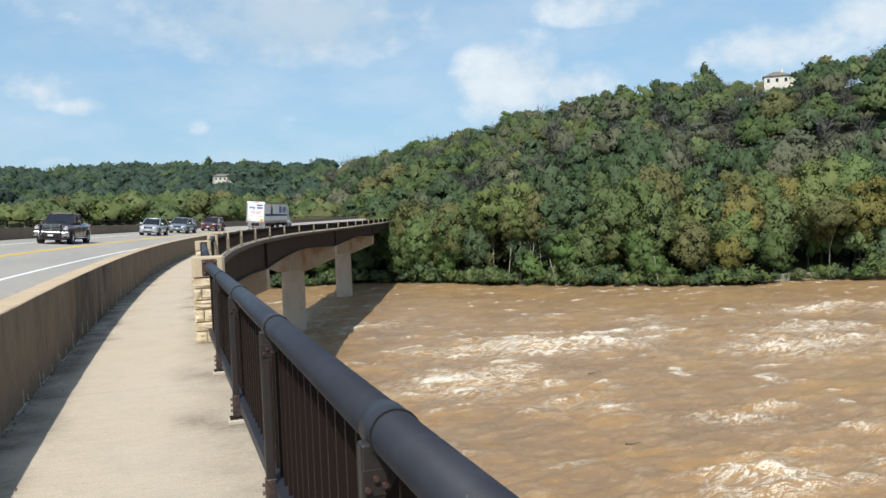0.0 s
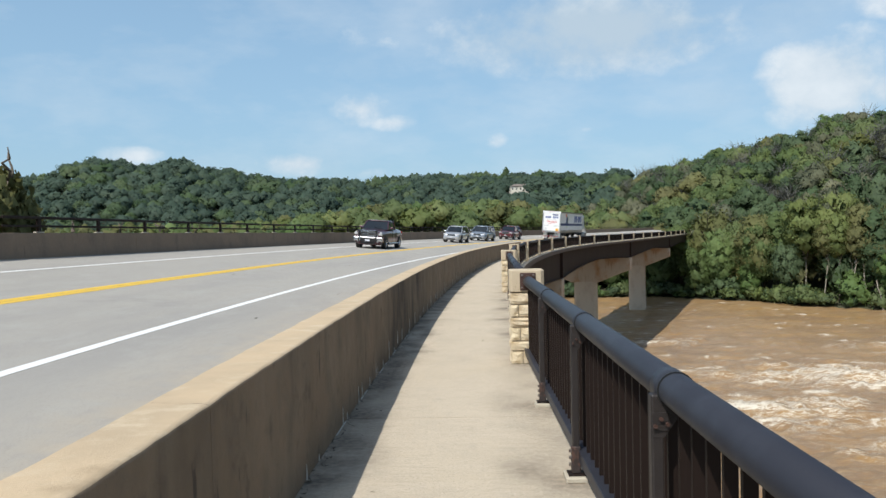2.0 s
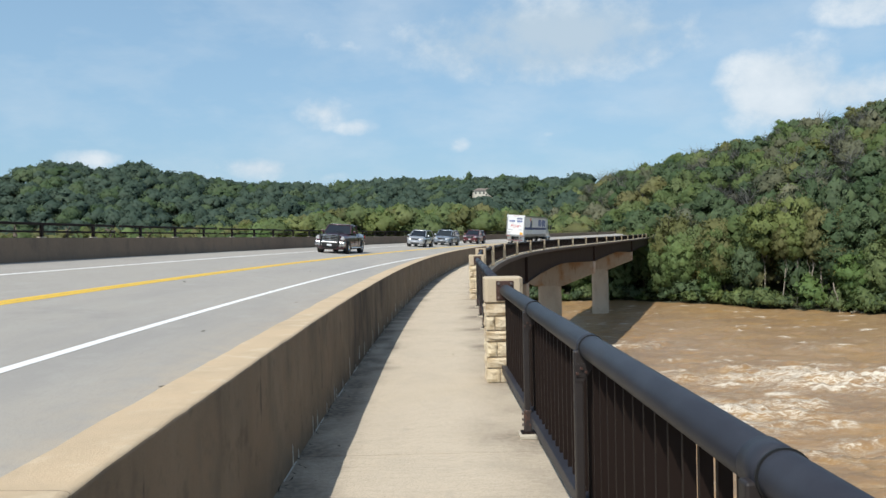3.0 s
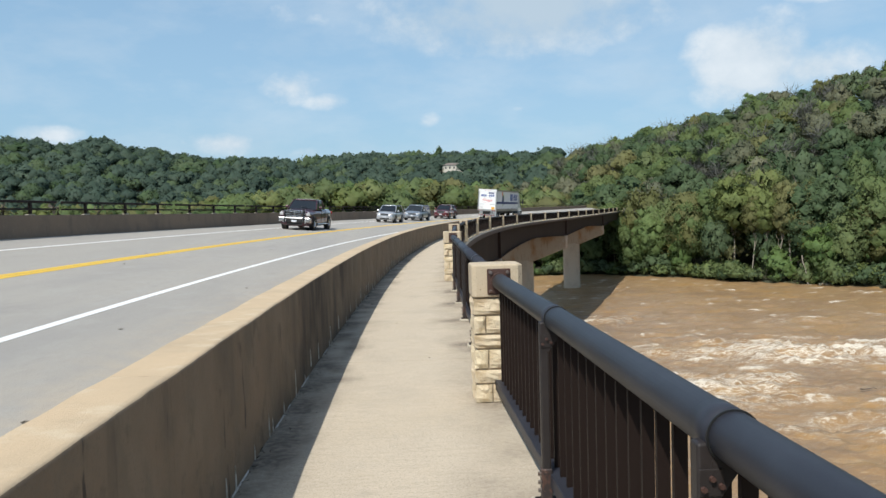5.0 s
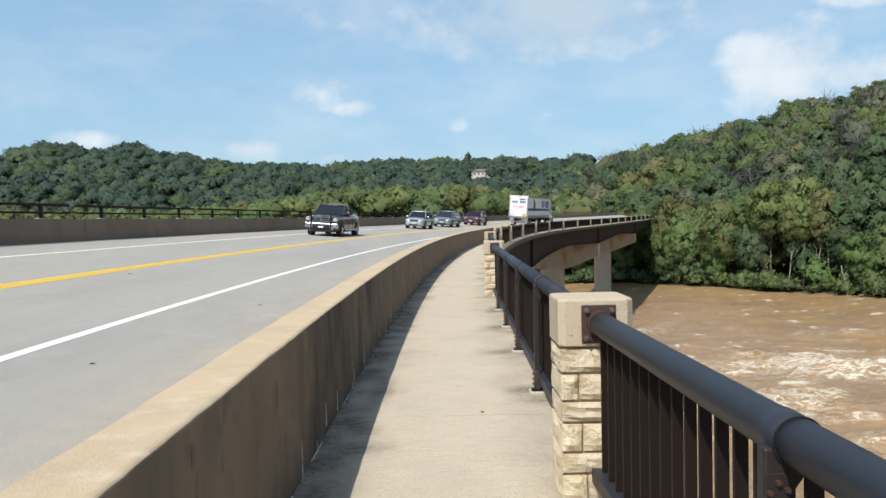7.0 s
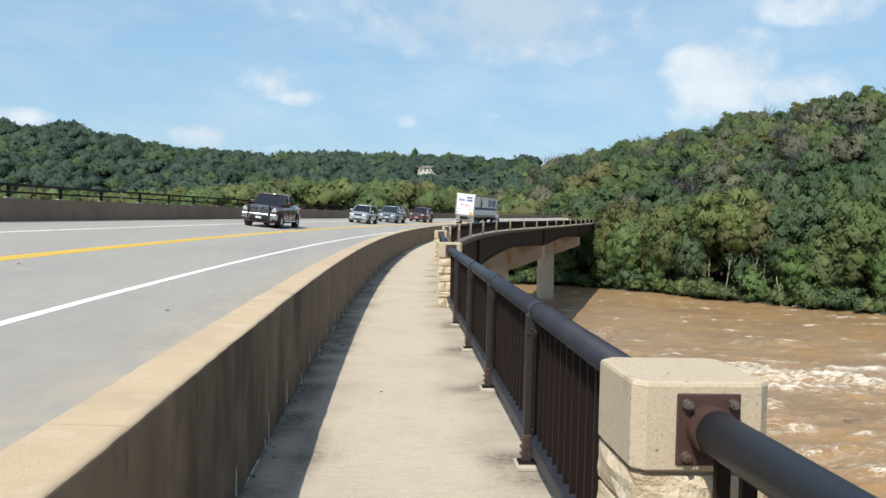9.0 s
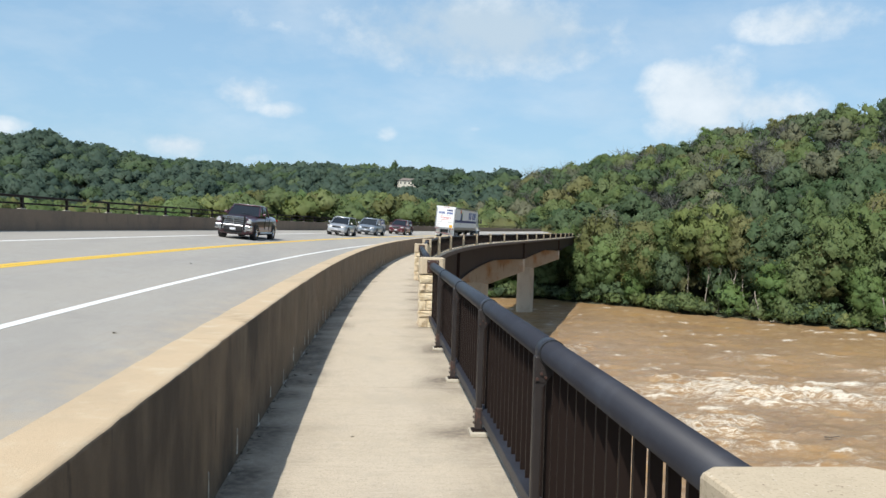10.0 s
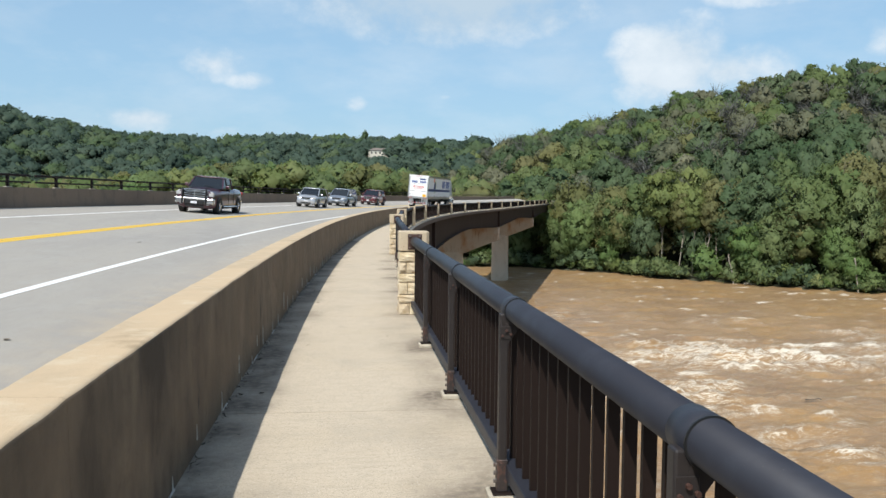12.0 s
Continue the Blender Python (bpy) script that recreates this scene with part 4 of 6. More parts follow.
def land_z(x, y):
    far, near, back = (y - bank_y(x)) * 0.78, near_bank_x(y) - x, -75.0 - y
    d = np.maximum(np.maximum(far, near), back)
    z = np.where(d < 0, WATER - np.minimum(2.6, -d * 0.3), WATER + 0.05 + np.minimum(d, 15) * 0.2)
    r, az = np.hypot(x, y + 5), np.degrees(np.arctan2(x, y + 5))
    dist, high = ridge_at(az)
    start = np.interp(az, [-100, -5, 0, 8, 14, 20, 30, 45, 100], [430, 430, 400, 310, 245, 228, 216, 224, 260])
    t = np.clip((r - start) / (dist - start), 0, 1)
    t = t * (1.35 - 0.35 * t) * np.clip(t * 5, 0, 1)
    side = np.clip((110 - abs(az)) / 20, 0, 1)
    z = z + np.where(far > 0, (high + 14.5) * t * side, 0)
    z = z - np.clip((r - dist - 60) / 900, 0, 1) * 25 * (t > 0.9)
    return z + np.where(d > 2, 1.2 * (fractal(x / 25, y / 25, 11) - 0.5), 0)


def build_land():
    ax = np.concatenate([-np.geomspace(4600, 260, 22), np.arange(-250, 330, 7.0), np.geomspace(340, 4600, 22)])
    ay = np.concatenate([-np.geomspace(4600, 260, 12), np.arange(-250, 460, 7.0), np.arange(470, 900, 20.0), np.geomspace(920, 4600, 16)])
    X, Y = np.meshgrid(ax, ay)
    v = np.stack([X, Y, land_z(X, Y)], -1).reshape(-1, 3)
    f = grid_faces(*X.shape)[:, ::-1]
    return tagged(mesh_object("ground", v, f, [M_SOIL], smooth=True), "leaf-littered earth of the river banks and wooded hills", "ground", kind="structure")


build_land()

# ---- trees ----


_OCTA = np.array([[(1, 0, 0), (0, 1, 0), (0, 0, 1)], [(0, 1, 0), (-1, 0, 0), (0, 0, 1)], [(-1, 0, 0), (0, -1, 0), (0, 0, 1)], [(0, -1, 0), (1, 0, 0), (0, 0, 1)],
                  [(0, 1, 0), (1, 0, 0), (0, 0, -1)], [(-1, 0, 0), (0, 1, 0), (0, 0, -1)], [(0, -1, 0), (-1, 0, 0), (0, 0, -1)], [(1, 0, 0), (0, -1, 0), (0, 0, -1)]], float)


def unit(v):
    return v / np.linalg.norm(v, axis=-1, keepdims=True)


def crown(seed, leaves, blobs, size, low=-0.5, ball=(0.16, 0.20), tall=1.0, lumps=0.45, heart=0.70, rim=0.92):
    """Leaf sprays of a crown in a unit ball: the corners of loose triangles and their normals (2, n, 3, 3).
    Each clump is a flattened, tilted cushion of leaves; lumps: how far the clumps stand out in the light."""
    g = np.random.RandomState(seed)
    d = unit(g.normal(size=(blobs, 3)))
    d[:, 2] = np.where(d[:, 2] < low, low + 0.5 * g.rand(blobs) * (1 - low), d[:, 2])
    rad = ball[0] + ball[1] * g.rand(blobs)
    c = unit(d) * (rim * (0.35 + 0.65 * g.rand(blobs, 1) ** 0.45) - 0.8 * rad[:, None])
    axes = np.stack([0.9 + 0.7 * g.rand(blobs), 0.8 + 0.6 * g.rand(blobs), 0.45 + 0.4 * g.rand(blobs)], 1) * rad[:, None]
    turn = g.rand(blobs) * 6.283
    k = g.choice(blobs, leaves, p=rad ** 2 / (rad ** 2).sum())
    n = unit(g.normal(size=(leaves, 3)) + (0, 0, 0.45))
    q = n * axes[k] * np.abs(1 + 0.22 * g.normal(size=(leaves, 1)))
    cs, sn = np.cos(turn[k]), np.sin(turn[k])
    q = np.stack([q[:, 0] * cs - q[:, 1] * sn, q[:, 0] * sn + q[:, 1] * cs, q[:, 2] - 0.35 * (q[:, 0] ** 2 + q[:, 1] ** 2)], 1)
    c[:, 2] *= tall
    p = c[k] + q
    m = unit(unit(q) + 1.1 * g.normal(size=n.shape))
    a = unit(np.cross(m, g.normal(size=n.shape)))
    b = np.cross(m, a)
    s = (size * (0.5 + 1.0 * g.rand(leaves)))[:, None]
    tri = np.stack([p - a * s, p + a * s * (0.5 + 0.5 * g.rand(leaves, 1)), p + b * s * (0.9 + 0.6 * g.rand(leaves, 1))], 1)
    face = np.cross(tri[:, 1] - tri[:, 0], tri[:, 2] - tri[:, 0])
    dome = unit(p / (1, 1, tall) + (0, 0, 0.25))
    back = (face * dome).sum(1) < 0
    tri[back] = tri[back][:, ::-1]
    shade = unit((1 - lumps) * dome + lumps * unit(q + 1e-4) + 0.16 * g.normal(size=p.shape) + (0, 0, 0.15))
    grow = heart * axes.mean(1)[:, None, None, None]
    core = (_OCTA[None] * grow + c[:, None, None, :]).reshape(-1, 3, 3)
    core_n = unit(core / (1, 1, tall) + (0, 0, 0.3)) * (1 - lumps) + lumps * np.tile(_OCTA, (blobs, 1, 1))
    return np.stack([np.concatenate([tri, core]), np.concatenate([np.repeat(shade[:, None], 3, 1), unit(core_n)])])


def twigs(seed, n):
    """A bare crown: thin blades that fan out and up."""
    g = np.random.RandomState(seed)
    out = []
    for _ in range(n):
        base = np.array([0, 0, -0.9 + 1.1 * g.rand()])
        d = np.array([*(g.normal(size=2) * 0.6), 0.5 + 0.5 * g.rand()])
        d /= np.linalg.norm(d)
        ln = 0.35 + 0.6 * g.rand()
        for j in range(4):
            e = d + g.normal(size=3) * 0.5
            e /= np.linalg.norm(e)
            o = base + d * ln * (0.3 + 0.2 * j)
            side = np.cross(e, g.normal(size=3))
            side = side / np.linalg.norm(side) * 0.016
            q = o + e * ln * 0.6
            out.append([o - side, o + side, q])
    out = np.array(out)
    return np.stack([out, np.repeat(unit(out.mean(1) + (0, 0, 0.4))[:, None], 3, 1)])


def plant(rows, templates, name, label, category):
    """Many trees as one sheet of leaf clusters. rows: x, y, z, half width, half height, leaf kind, template."""
    vs, ns, idx, tone = [], [], [], []
    g = np.random.RandomState(5)
    for x, y, z, w, h, kind, t in rows:
        q, n = templates[int(t)]
        a = g.rand() * 6.283
        c, s = math.cos(a), math.sin(a)
        turn = np.array([[c, -s, 0], [s, c, 0], [0, 0, 1]])
        grow = np.array([w, w * (0.85 + 0.3 * g.rand()), h])
        vs.append((q.reshape(-1, 3) * grow @ turn.T + (x, y, z)).astype(np.float32))
        ns.append(unit((n.reshape(-1, 3) / grow) @ turn.T).astype(np.float32))
        idx.append(np.full(len(q), int(kind), np.int32))
        tone.append(np.full(len(q) * 3, np.clip(g.normal() * 0.45, -1, 1), np.float32))
    v = np.concatenate(vs)
    f = np.arange(len(v), dtype=np.int32).reshape(-1, 3)
    ob = mesh_object(name, v, f, LEAVES, np.concatenate(idx), normals=np.concatenate(ns), tone=np.concatenate(tone))
    return tagged(ob, label, category, kind="stuff")


def species(x, y, g, bias=None):
    """A leaf kind for a tree, in loose stands."""
    n = float(fractal(np.array([x / 45.0]), np.array([y / 45.0]), 12, 2)[0])
    v = n + 0.16 * g.randn()
    kinds = bias or [0, 0, 1, 1, 3, 2, 4, 5]
    k = kinds[int(np.clip((v - 0.22) / 0.56, 0, 0.999) * len(kinds))]
    return k


def build_woods():
    g = np.random.RandomState(21)
    near_t = [crown(100 + k, 1220, 26, 0.062, -0.35, (0.20, 0.18), lumps=0.30, heart=0.88) for k in range(7)] + [twigs(200 + k, 90) for k in range(2)]
    far_t = [crown(300 + k, 520, 12, 0.080, -0.1, (0.28, 0.22), lumps=0.34, heart=0.94) for k in range(6)]
    hill, far, mid = [], [], []
    tries = 0
    taken = {}

    def free(x, y, d):
        c = (int(x // d), int(y // d))
        for i in (-1, 0, 1):
            for j in (-1, 0, 1):
                for (px, py) in taken.get((c[0] + i, c[1] + j), ()):
                    if (px - x) ** 2 + (py - y) ** 2 < (0.8 * d) ** 2:
                        return False
        taken.setdefault(c, []).append((x, y))
        return True

    while tries < 60000 and len(hill) < 1350:
        tries += 1
        az, r = g.uniform(7, 56), math.sqrt(g.uniform(200 ** 2, 450 ** 2))
        x, y = r * math.sin(math.radians(az)), r * math.cos(math.radians(az)) - 5
        dist = float(ridge_at(az)[0])
        if y < bank_y(x) + 9 or r > dist + 14 or (39.7 < az < 42.3 and 326 < r < 352) or not free(x, y, 8.6):
            continue
        z = float(land_z(np.array([x]), np.array([y]))[0])
        h = g.uniform(4.2, 7.8) if r > 260 else g.uniform(6, 9)
        w = h * g.uniform(0.85, 1.2) if r > 260 else g.uniform(4.8, 6.8)
        if 38.8 < az < 43.2 and r < 352:
            # the trees below the hilltop house leave its front open
            h = min(h, (1.9 + r * math.tan(math.radians(7.85)) - z) / 1.95)
            if h < 2:
                continue
            w = min(w, 1.5 * h)
        low = r < 250
        kind = species(x, y, g, [0, 1, 1, 3, 2, 8, 4, 3] if low else [0, 5, 0, 5, 1, 0, 3, 1])
        t = g.randint(7)
        if not low and g.rand() < 0.20:
            kind, t = 6, 7 + g.randint(2)
        hill.append((x, y, z + h * 0.95, w, h, kind, t))
    taken.clear()
    tries = 0
    while tries < 60000 and len(far) < 1750:
        tries += 1
        az, r = g.uniform(-40, 10), math.sqrt(g.uniform(240 ** 2, 770 ** 2))
        x, y = r * math.sin(math.radians(az)), r * math.cos(math.radians(az)) - 5
        dist = float(ridge_at(az)[0])
        if y < bank_y(x) + 6 or r > dist + 20 or (2.0 < az < 3.9 and 575 < r < 606) or not free(x, y, 9.0 if r < 400 else 12.0):
            continue
        z = float(land_z(np.array([x]), np.array([y]))[0])
        flat = r < 400
        if flat:
            top = 1.5 + r * math.tan(math.radians(np.interp(az, [-40, -16, -10, -6, 3, 10], [1.0, 1.3, 2.0, 2.6, 2.4, 1.5]) + g.uniform(-0.8, 0.3)))
            h = max(4.0, (top - z) / 1.9)
            w = g.uniform(5.0, 8.5)
        else:
            h = g.uniform(5.5, 9.5)
            w = h * g.uniform(1.0, 1.3)
        if 1.9 < az < 4.0 and 400 < r < 580:
            # the trees below the house leave its front open
            h = min(h, (1.8 + r * math.tan(math.radians(3.05)) - z) / 1.9)
            if h < 2:
                continue
            w = min(w, 1.6 * h)
        kind = species(x, y, g, [1, 3, 8, 3, 1, 8, 2, 1] if flat else [7, 7, 7, 0, 7, 7, 0, 7])
        if flat and h > w:
            far.append((x, y, z + h * 0.7, w * 0.95, h * 0.75, kind, g.randint(6)))
            far.append((x, y, z + 1.92 * h - 0.95 * w, w, w * 0.9, kind, g.randint(6)))
        else:
            far.append((x, y, z + h * 0.92, w, h, kind, g.randint(6)))
    plant(hill, near_t, "hillside_woods", "mixed early-autumn woods covering the steep hill over the river", "woods")
    plant(far, far_t, "far_woods", "dark green woods on the far hills and yellowing trees on the flats", "woods")
    shrubs = []
    for k in range(270):
        x = g.uniform(8, 215)
        off = abs(g.normal(0, 3.2)) - 0.9
        y = float(bank_y(x)) + off
        h = (0.8 + 3.2 * g.rand() ** 1.5) * (1.0 if off < 4 else 1.6)
        shrubs.append((x, y, WATER + 0.5 + h * 0.55, h * g.uniform(0.8, 1.2), h, g.choice([0, 0, 1, 1, 2, 8]), g.randint(7)))
    plant(shrubs, [crown(400 + k, 520, 14, 0.085, -0.4, (0.24, 0.18)) for k in range(7)], "riverbank_shrubs", "tangle of green and yellowing shrubs along the waterline", "shrubs")


build_woods()


def limb(bm, a, b, r0, r1, g, n=7, bend=0.06, seg=5):
    """A crooked tapered branch."""
    a, b = Vector(a), Vector(b)
    ln = (b - a).length
    pts = [a.lerp(b, i / seg) + Vector((g.normal(), g.normal(), g.normal())) * ln * bend * (0 < i < seg) for i in range(seg + 1)]
    rings = []
    for i, p in enumerate(pts):
        d = (pts[min(i + 1, seg)] - pts[max(i - 1, 0)]).normalized()
        u = d.orthogonal().normalized()
        w = d.cross(u)
        r = r0 + (r1 - r0) * i / seg
        rings.append([bm.verts.new(p + (u * math.cos(6.283 * k / n) + w * math.sin(6.283 * k / n)) * r) for k in range(n)])
    for p, q in zip(rings, rings[1:]):
        for k in range(n):
            bm.faces.new((p[k], p[(k + 1) % n], q[(k + 1) % n], q[k]))
    bm.faces.new(rings[0][::-1]), bm.faces.new(rings[-1])
    return pts


TALL = (1.0, 1.4, 1.8, 2.2)
BANK_CROWNS = [crown(500 + k, 5400 + 500 * (k % 4), 54 + 22 * (k % 4), 0.042, -0.95, (0.14, 0.18), TALL[k % 4], 0.32, 0.84) for k in range(12)]
_crown_mesh = {}


def crown_mesh(t):
    if t not in _crown_mesh:
        q, n = BANK_CROWNS[t]
        ob = mesh_object("crown", q.reshape(-1, 3), np.arange(q.shape[0] * 3).reshape(-1, 3), [LEAVES[0]], normals=n.reshape(-1, 3), tone=np.full(len(q) * 3, (t % 3 - 1) * 0.4))
        _crown_mesh[t] = ob.data
        bpy.data.objects.remove(ob)
    return _crown_mesh[t]


def bank_tree(x, y, height, width, kind, t, bark, seed, bare=0.25, label="", lean=(0, 0)):
    g = np.random.RandomState(seed)
    z = float(land_z(np.array([float(x)]), np.array([float(y)]))[0])
    ob = thing("tree", label or "tall broadleaf tree with a ragged crown on the river bank", "tree", "trees on the bank and skyline", pose(x, y, z, 0, 0, 0))
    bm = bmesh.new()
    top = Vector((lean[0], lean[1], height * 0.8))
    r0 = (0.0085 if bare > 0.25 else 0.0125) * height
    pts = limb(bm, (0, 0, -0.4), top, r0, r0 * 0.3, g, 8, 0.010, 7)
    for k in range(6):
        p = pts[3 + k % 4]
        a = g.rand() * 6.283
        out = width * (0.22 if bare > 0.25 else 0.45)
        q = p + Vector((math.cos(a) * out, math.sin(a) * out, height * (0.14 + 0.12 * g.rand())))
        sub = limb(bm, p, q, r0 * 0.42, r0 * 0.1, g, 6, 0.06, 4)
        limb(bm, sub[2], sub[2] + Vector((g.normal() * 1.2, g.normal() * 1.2, height * 0.1)), r0 * 0.18, r0 * 0.05, g, 5, 0.05, 3)
    part("trunk", bm, bark, ob, smooth=True)
    h = height * (1 - bare) / 2
    t = 4 * (t % 3) + int(np.argmin([abs(v - h / width) for v in TALL]))
    c = new("crown", crown_mesh(t))
    c.parent = ob
    c.matrix_basis = Matrix.LocRotScale((lean[0] * 0.8, lean[1] * 0.8, height - h * 0.97), Euler((0, 0, g.rand() * 6.28)), (width, width * 0.92, h / TALL[t % 4]))
    c.material_slots[0].link = "OBJECT"
    c.material_slots[0].material = LEAVES[kind]
    return ob


def build_bank_trees():
    g = np.random.RandomState(33)
    # x, offset behind the waterline, height, half width, leaf kind, bare part, pale bark
    rows = [(61, 4, 15, 6.2, 1, 0.02, 0), (66, 6, 20, 7.2, 2, 0.02, 0), (74, 8, 23, 7.0, 1, 0.04, 0), (70, 3, 10, 4.6, 2, 0.02, 0), (79, 6, 18, 5.6, 0, 0.05, 0),
            (82, 10, 28, 7.4, 8, 0.30, 1), (84, 6, 22, 4.2, 3, 0.40, 1), (86.5, 7, 24, 4.6, 8, 0.38, 1), (88.5, 6, 21, 3.6, 3, 0.42, 1), (91, 8, 25, 5.2, 3, 0.36, 1), (95, 5, 15, 5.6, 2, 0.05, 0), (94, 12, 25, 6.4, 3, 0.1, 0),
            (99, 6, 17, 5.8, 1, 0.03, 0), (105, 9, 22, 6.4, 3, 0.05, 0), (108, 5, 15, 5.4, 2, 0.02, 0), (114, 9, 24, 7.4, 1, 0.05, 0), (111, 3, 8, 4.0, 2, 0.02, 0),
            (119, 6, 17, 6.2, 3, 0.02, 0), (123, 11, 26, 7.4, 8, 0.06, 0), (126, 4, 13, 5.4, 4, 0.02, 0), (131, 8, 19, 7.0, 2, 0.04, 0), (135, 13, 26, 7.0, 3, 0.1, 0),
            (138, 4, 13, 5.4, 1, 0.02, 0), (143, 9, 22, 6.8, 1, 0.05, 0), (148, 12, 27, 7.6, 4, 0.15, 0), (152, 4.5, 22, 7.2, 3, 0.40, 1), (160, 11, 26, 7.4, 4, 0.15, 0),
            (164, 5, 12, 5.6, 8, 0.02, 0), (171, 9, 24, 7.2, 3, 0.10, 0), (182, 8, 22, 7.2, 1, 0.10, 0), (195, 8, 24, 7.5, 3, 0.10, 0),
            (47, 9, 13, 5.8, 0, 0.02, 0), (39, 7, 11, 5.4, 1, 0.02, 0), (30, 7, 10, 5.4, 3, 0.02, 0), (22, 8, 11, 5.5, 8, 0.02, 0), (12, 8, 12, 5.5, 3, 0.02, 0), (53, 6, 12, 5.4, 1, 0.02, 0)]
    for k in range(28):
        x = 60 + 5.1 * k + g.uniform(-1, 1)
        rows.append((x, g.uniform(11, 22), g.uniform(23, 29) + (2.5 if x > 110 else -4 if x < 74 else 0), g.uniform(7.4, 10.2), int(g.choice([1, 8, 8, 3, 2, 3, 1, 4, 0] if x > 105 else [1, 8, 2, 1, 2, 8, 1, 3, 0])), 0.04, 0))
    for k, (x, off, h, w, kind, bare, pale) in enumerate(rows):
        text = {0: "dark green", 1: "green", 2: "fresh green", 3: "olive green", 4: "yellowing", 5: "brownish", 6: "grey", 8: "yellow-green"}[kind]
        bank_tree(x, float(bank_y(x)) + off, h, w, kind, k % 8, M_PALE_BARK if pale else M_BARK, 40 + k, bare,
                  "%s %s broadleaf tree%s" % ("tall" if h > 18 else "low", text, " with pale bare limbs by the river" if pale else " on the river bank"), (float(g.normal()), float(g.normal())))
    # trees that stand out on the skyline: direction, distance, height, half width, leaf kind
    for k, (az, r, h, w, kind, bare) in enumerate(((37.0, 352, 18, 2.4, 0, 0.1), (20.2, 388, 14, 4.0, 0, 0.15), (27.4, 372, 14, 4.2, 3, 0.2), (28.6, 374, 15, 4.4, 3, 0.2), (30.3, 366, 14, 3.4, 5, 0.25),
                                                  (23.2, 384, 15, 4.6, 2, 0.15), (2.0, 690, 22, 3.6, 0, 0.1), (44.5, 338, 15, 4.5, 3, 0.2), (31.5, 362, 15, 4.6, 1, 0.15), (8.2, 560, 16, 5.5, 5, 0.25), (16.5, 428, 14, 5.0, 1, 0.15))):
        a = math.radians(az)
        bank_tree(r * math.sin(a), r * math.cos(a) - 5, h, w, kind, k % 8, M_BARK, 140 + k, bare,
                  "tall green tree standing out on the wooded skyline")
    # leaning bleached trunks at the waterline
    for x, y, dx, h in ((91.0, 175.0, -1.6, 7.0), (109.5, 157.0, -1.0, 7.5)):
        bm = bmesh.new()
        limb(bm, (0, 0, -1.0), (dx, 0.3, h), 0.19, 0.12, g, 8, 0.012, 5)
        tr = thing("tree_snag", "bleached dead trunk leaning at the waterline", "tree", m=pose(x, y, WATER + 0.1))
        part("trunk", bm, M_PALE_BARK, tr, smooth=True)
    bm = bmesh.new()
    limb(bm, (0, 0, 0), (5.2, -0.8, 0.5), 0.28, 0.12, g, 8, 0.03, 6)
    limb(bm, (2.6, -0.4, 0.3), (3.6, -0.6, 1.3), 0.1, 0.04, g, 6, 0.04, 3)
    part("driftwood_log", bm, M_PALE_BARK, None, smooth=True, m=pose(92.5, 173.5, WATER + 0.35))
    tagged(bpy.data.objects["driftwood_log"], "bleached driftwood log stranded at the waterline", "log")
    for k, (x, y, ln, a) in enumerate(((44.0, 71.5, 1.5, -20), (33.0, 45.0, 1.3, -25), (60.0, 84.0, 1.1, 10))):
        bm = bmesh.new()
        limb(bm, (0, 0, 0), (ln, 0, 0.1), 0.09, 0.04, g, 6, 0.03, 4)
        ob = part("drifting_branch", bm, M_BARK, None, smooth=True, m=pose(x, y, WATER + 0.35, 0, 0, a))
        tagged(ob, "dark broken branch drifting in the brown water", "branch")
    wall = thing("retaining_wall", "low pale concrete retaining wall behind the riverbank trees", "retaining wall")
    for k in range(16):
        x0, x1 = 134 + 6 * k, 140 + 6 * k
        a, b = (Vector((x, float(bank_y(x)) + 2.6, WATER)) for x in (x0, x1))
        d = b - a
        bm = box(bmesh.new(), 0.02, d.length - 0.02, 0, 0.5, -0.6, 2.05 + 0.05 * g.randn(), 0.05)
        part("wall_block", bm, M_SAND, wall, m=pose(a.x, a.y, a.z, 0, 0, math.degrees(math.atan2(d.y, d.x))))


build_bank_trees()


def big_leaf_tree(x, y, z_top, w, h, n, kind, seed, label):
    z = float(land_z(np.array([float(x)]), np.array([float(y)]))[0])
    ob = thing("tree", label, "tree", "trees beside the far barrier", pose(x, y, z))
    g = np.random.RandomState(seed)
    bm = bmesh.new()
    pts = limb(bm, (0, 0, -0.3), (0.3, 0.2, z_top - z - h * 0.5), 0.22, 0.06, g, 8, 0.02, 7)
    for k in range(6):
        p = pts[5 + k % 3]
        a = k * 1.05
        limb(bm, p, p + Vector((math.cos(a) * w * 0.6, math.sin(a) * w * 0.6, h * 0.5)), 0.07, 0.02, g, 6, 0.06, 4)
    part("trunk", bm, M_BARK, ob, smooth=True)
    q, m = crown(seed, n, 18, 0.11 / w * 1.5, -0.9, (0.2, 0.2), lumps=0.6) * np.array([w, w, h])
    c = mesh_object("crown", q.reshape(-1, 3), np.arange(len(q) * 3).reshape(-1, 3), [LEAVES[kind]], normals=unit(m / np.array([w, w, h]) ** 2).reshape(-1, 3))
    c.parent = ob
    c.matrix_basis = pose(0, 0, z_top - z - h)
    return ob


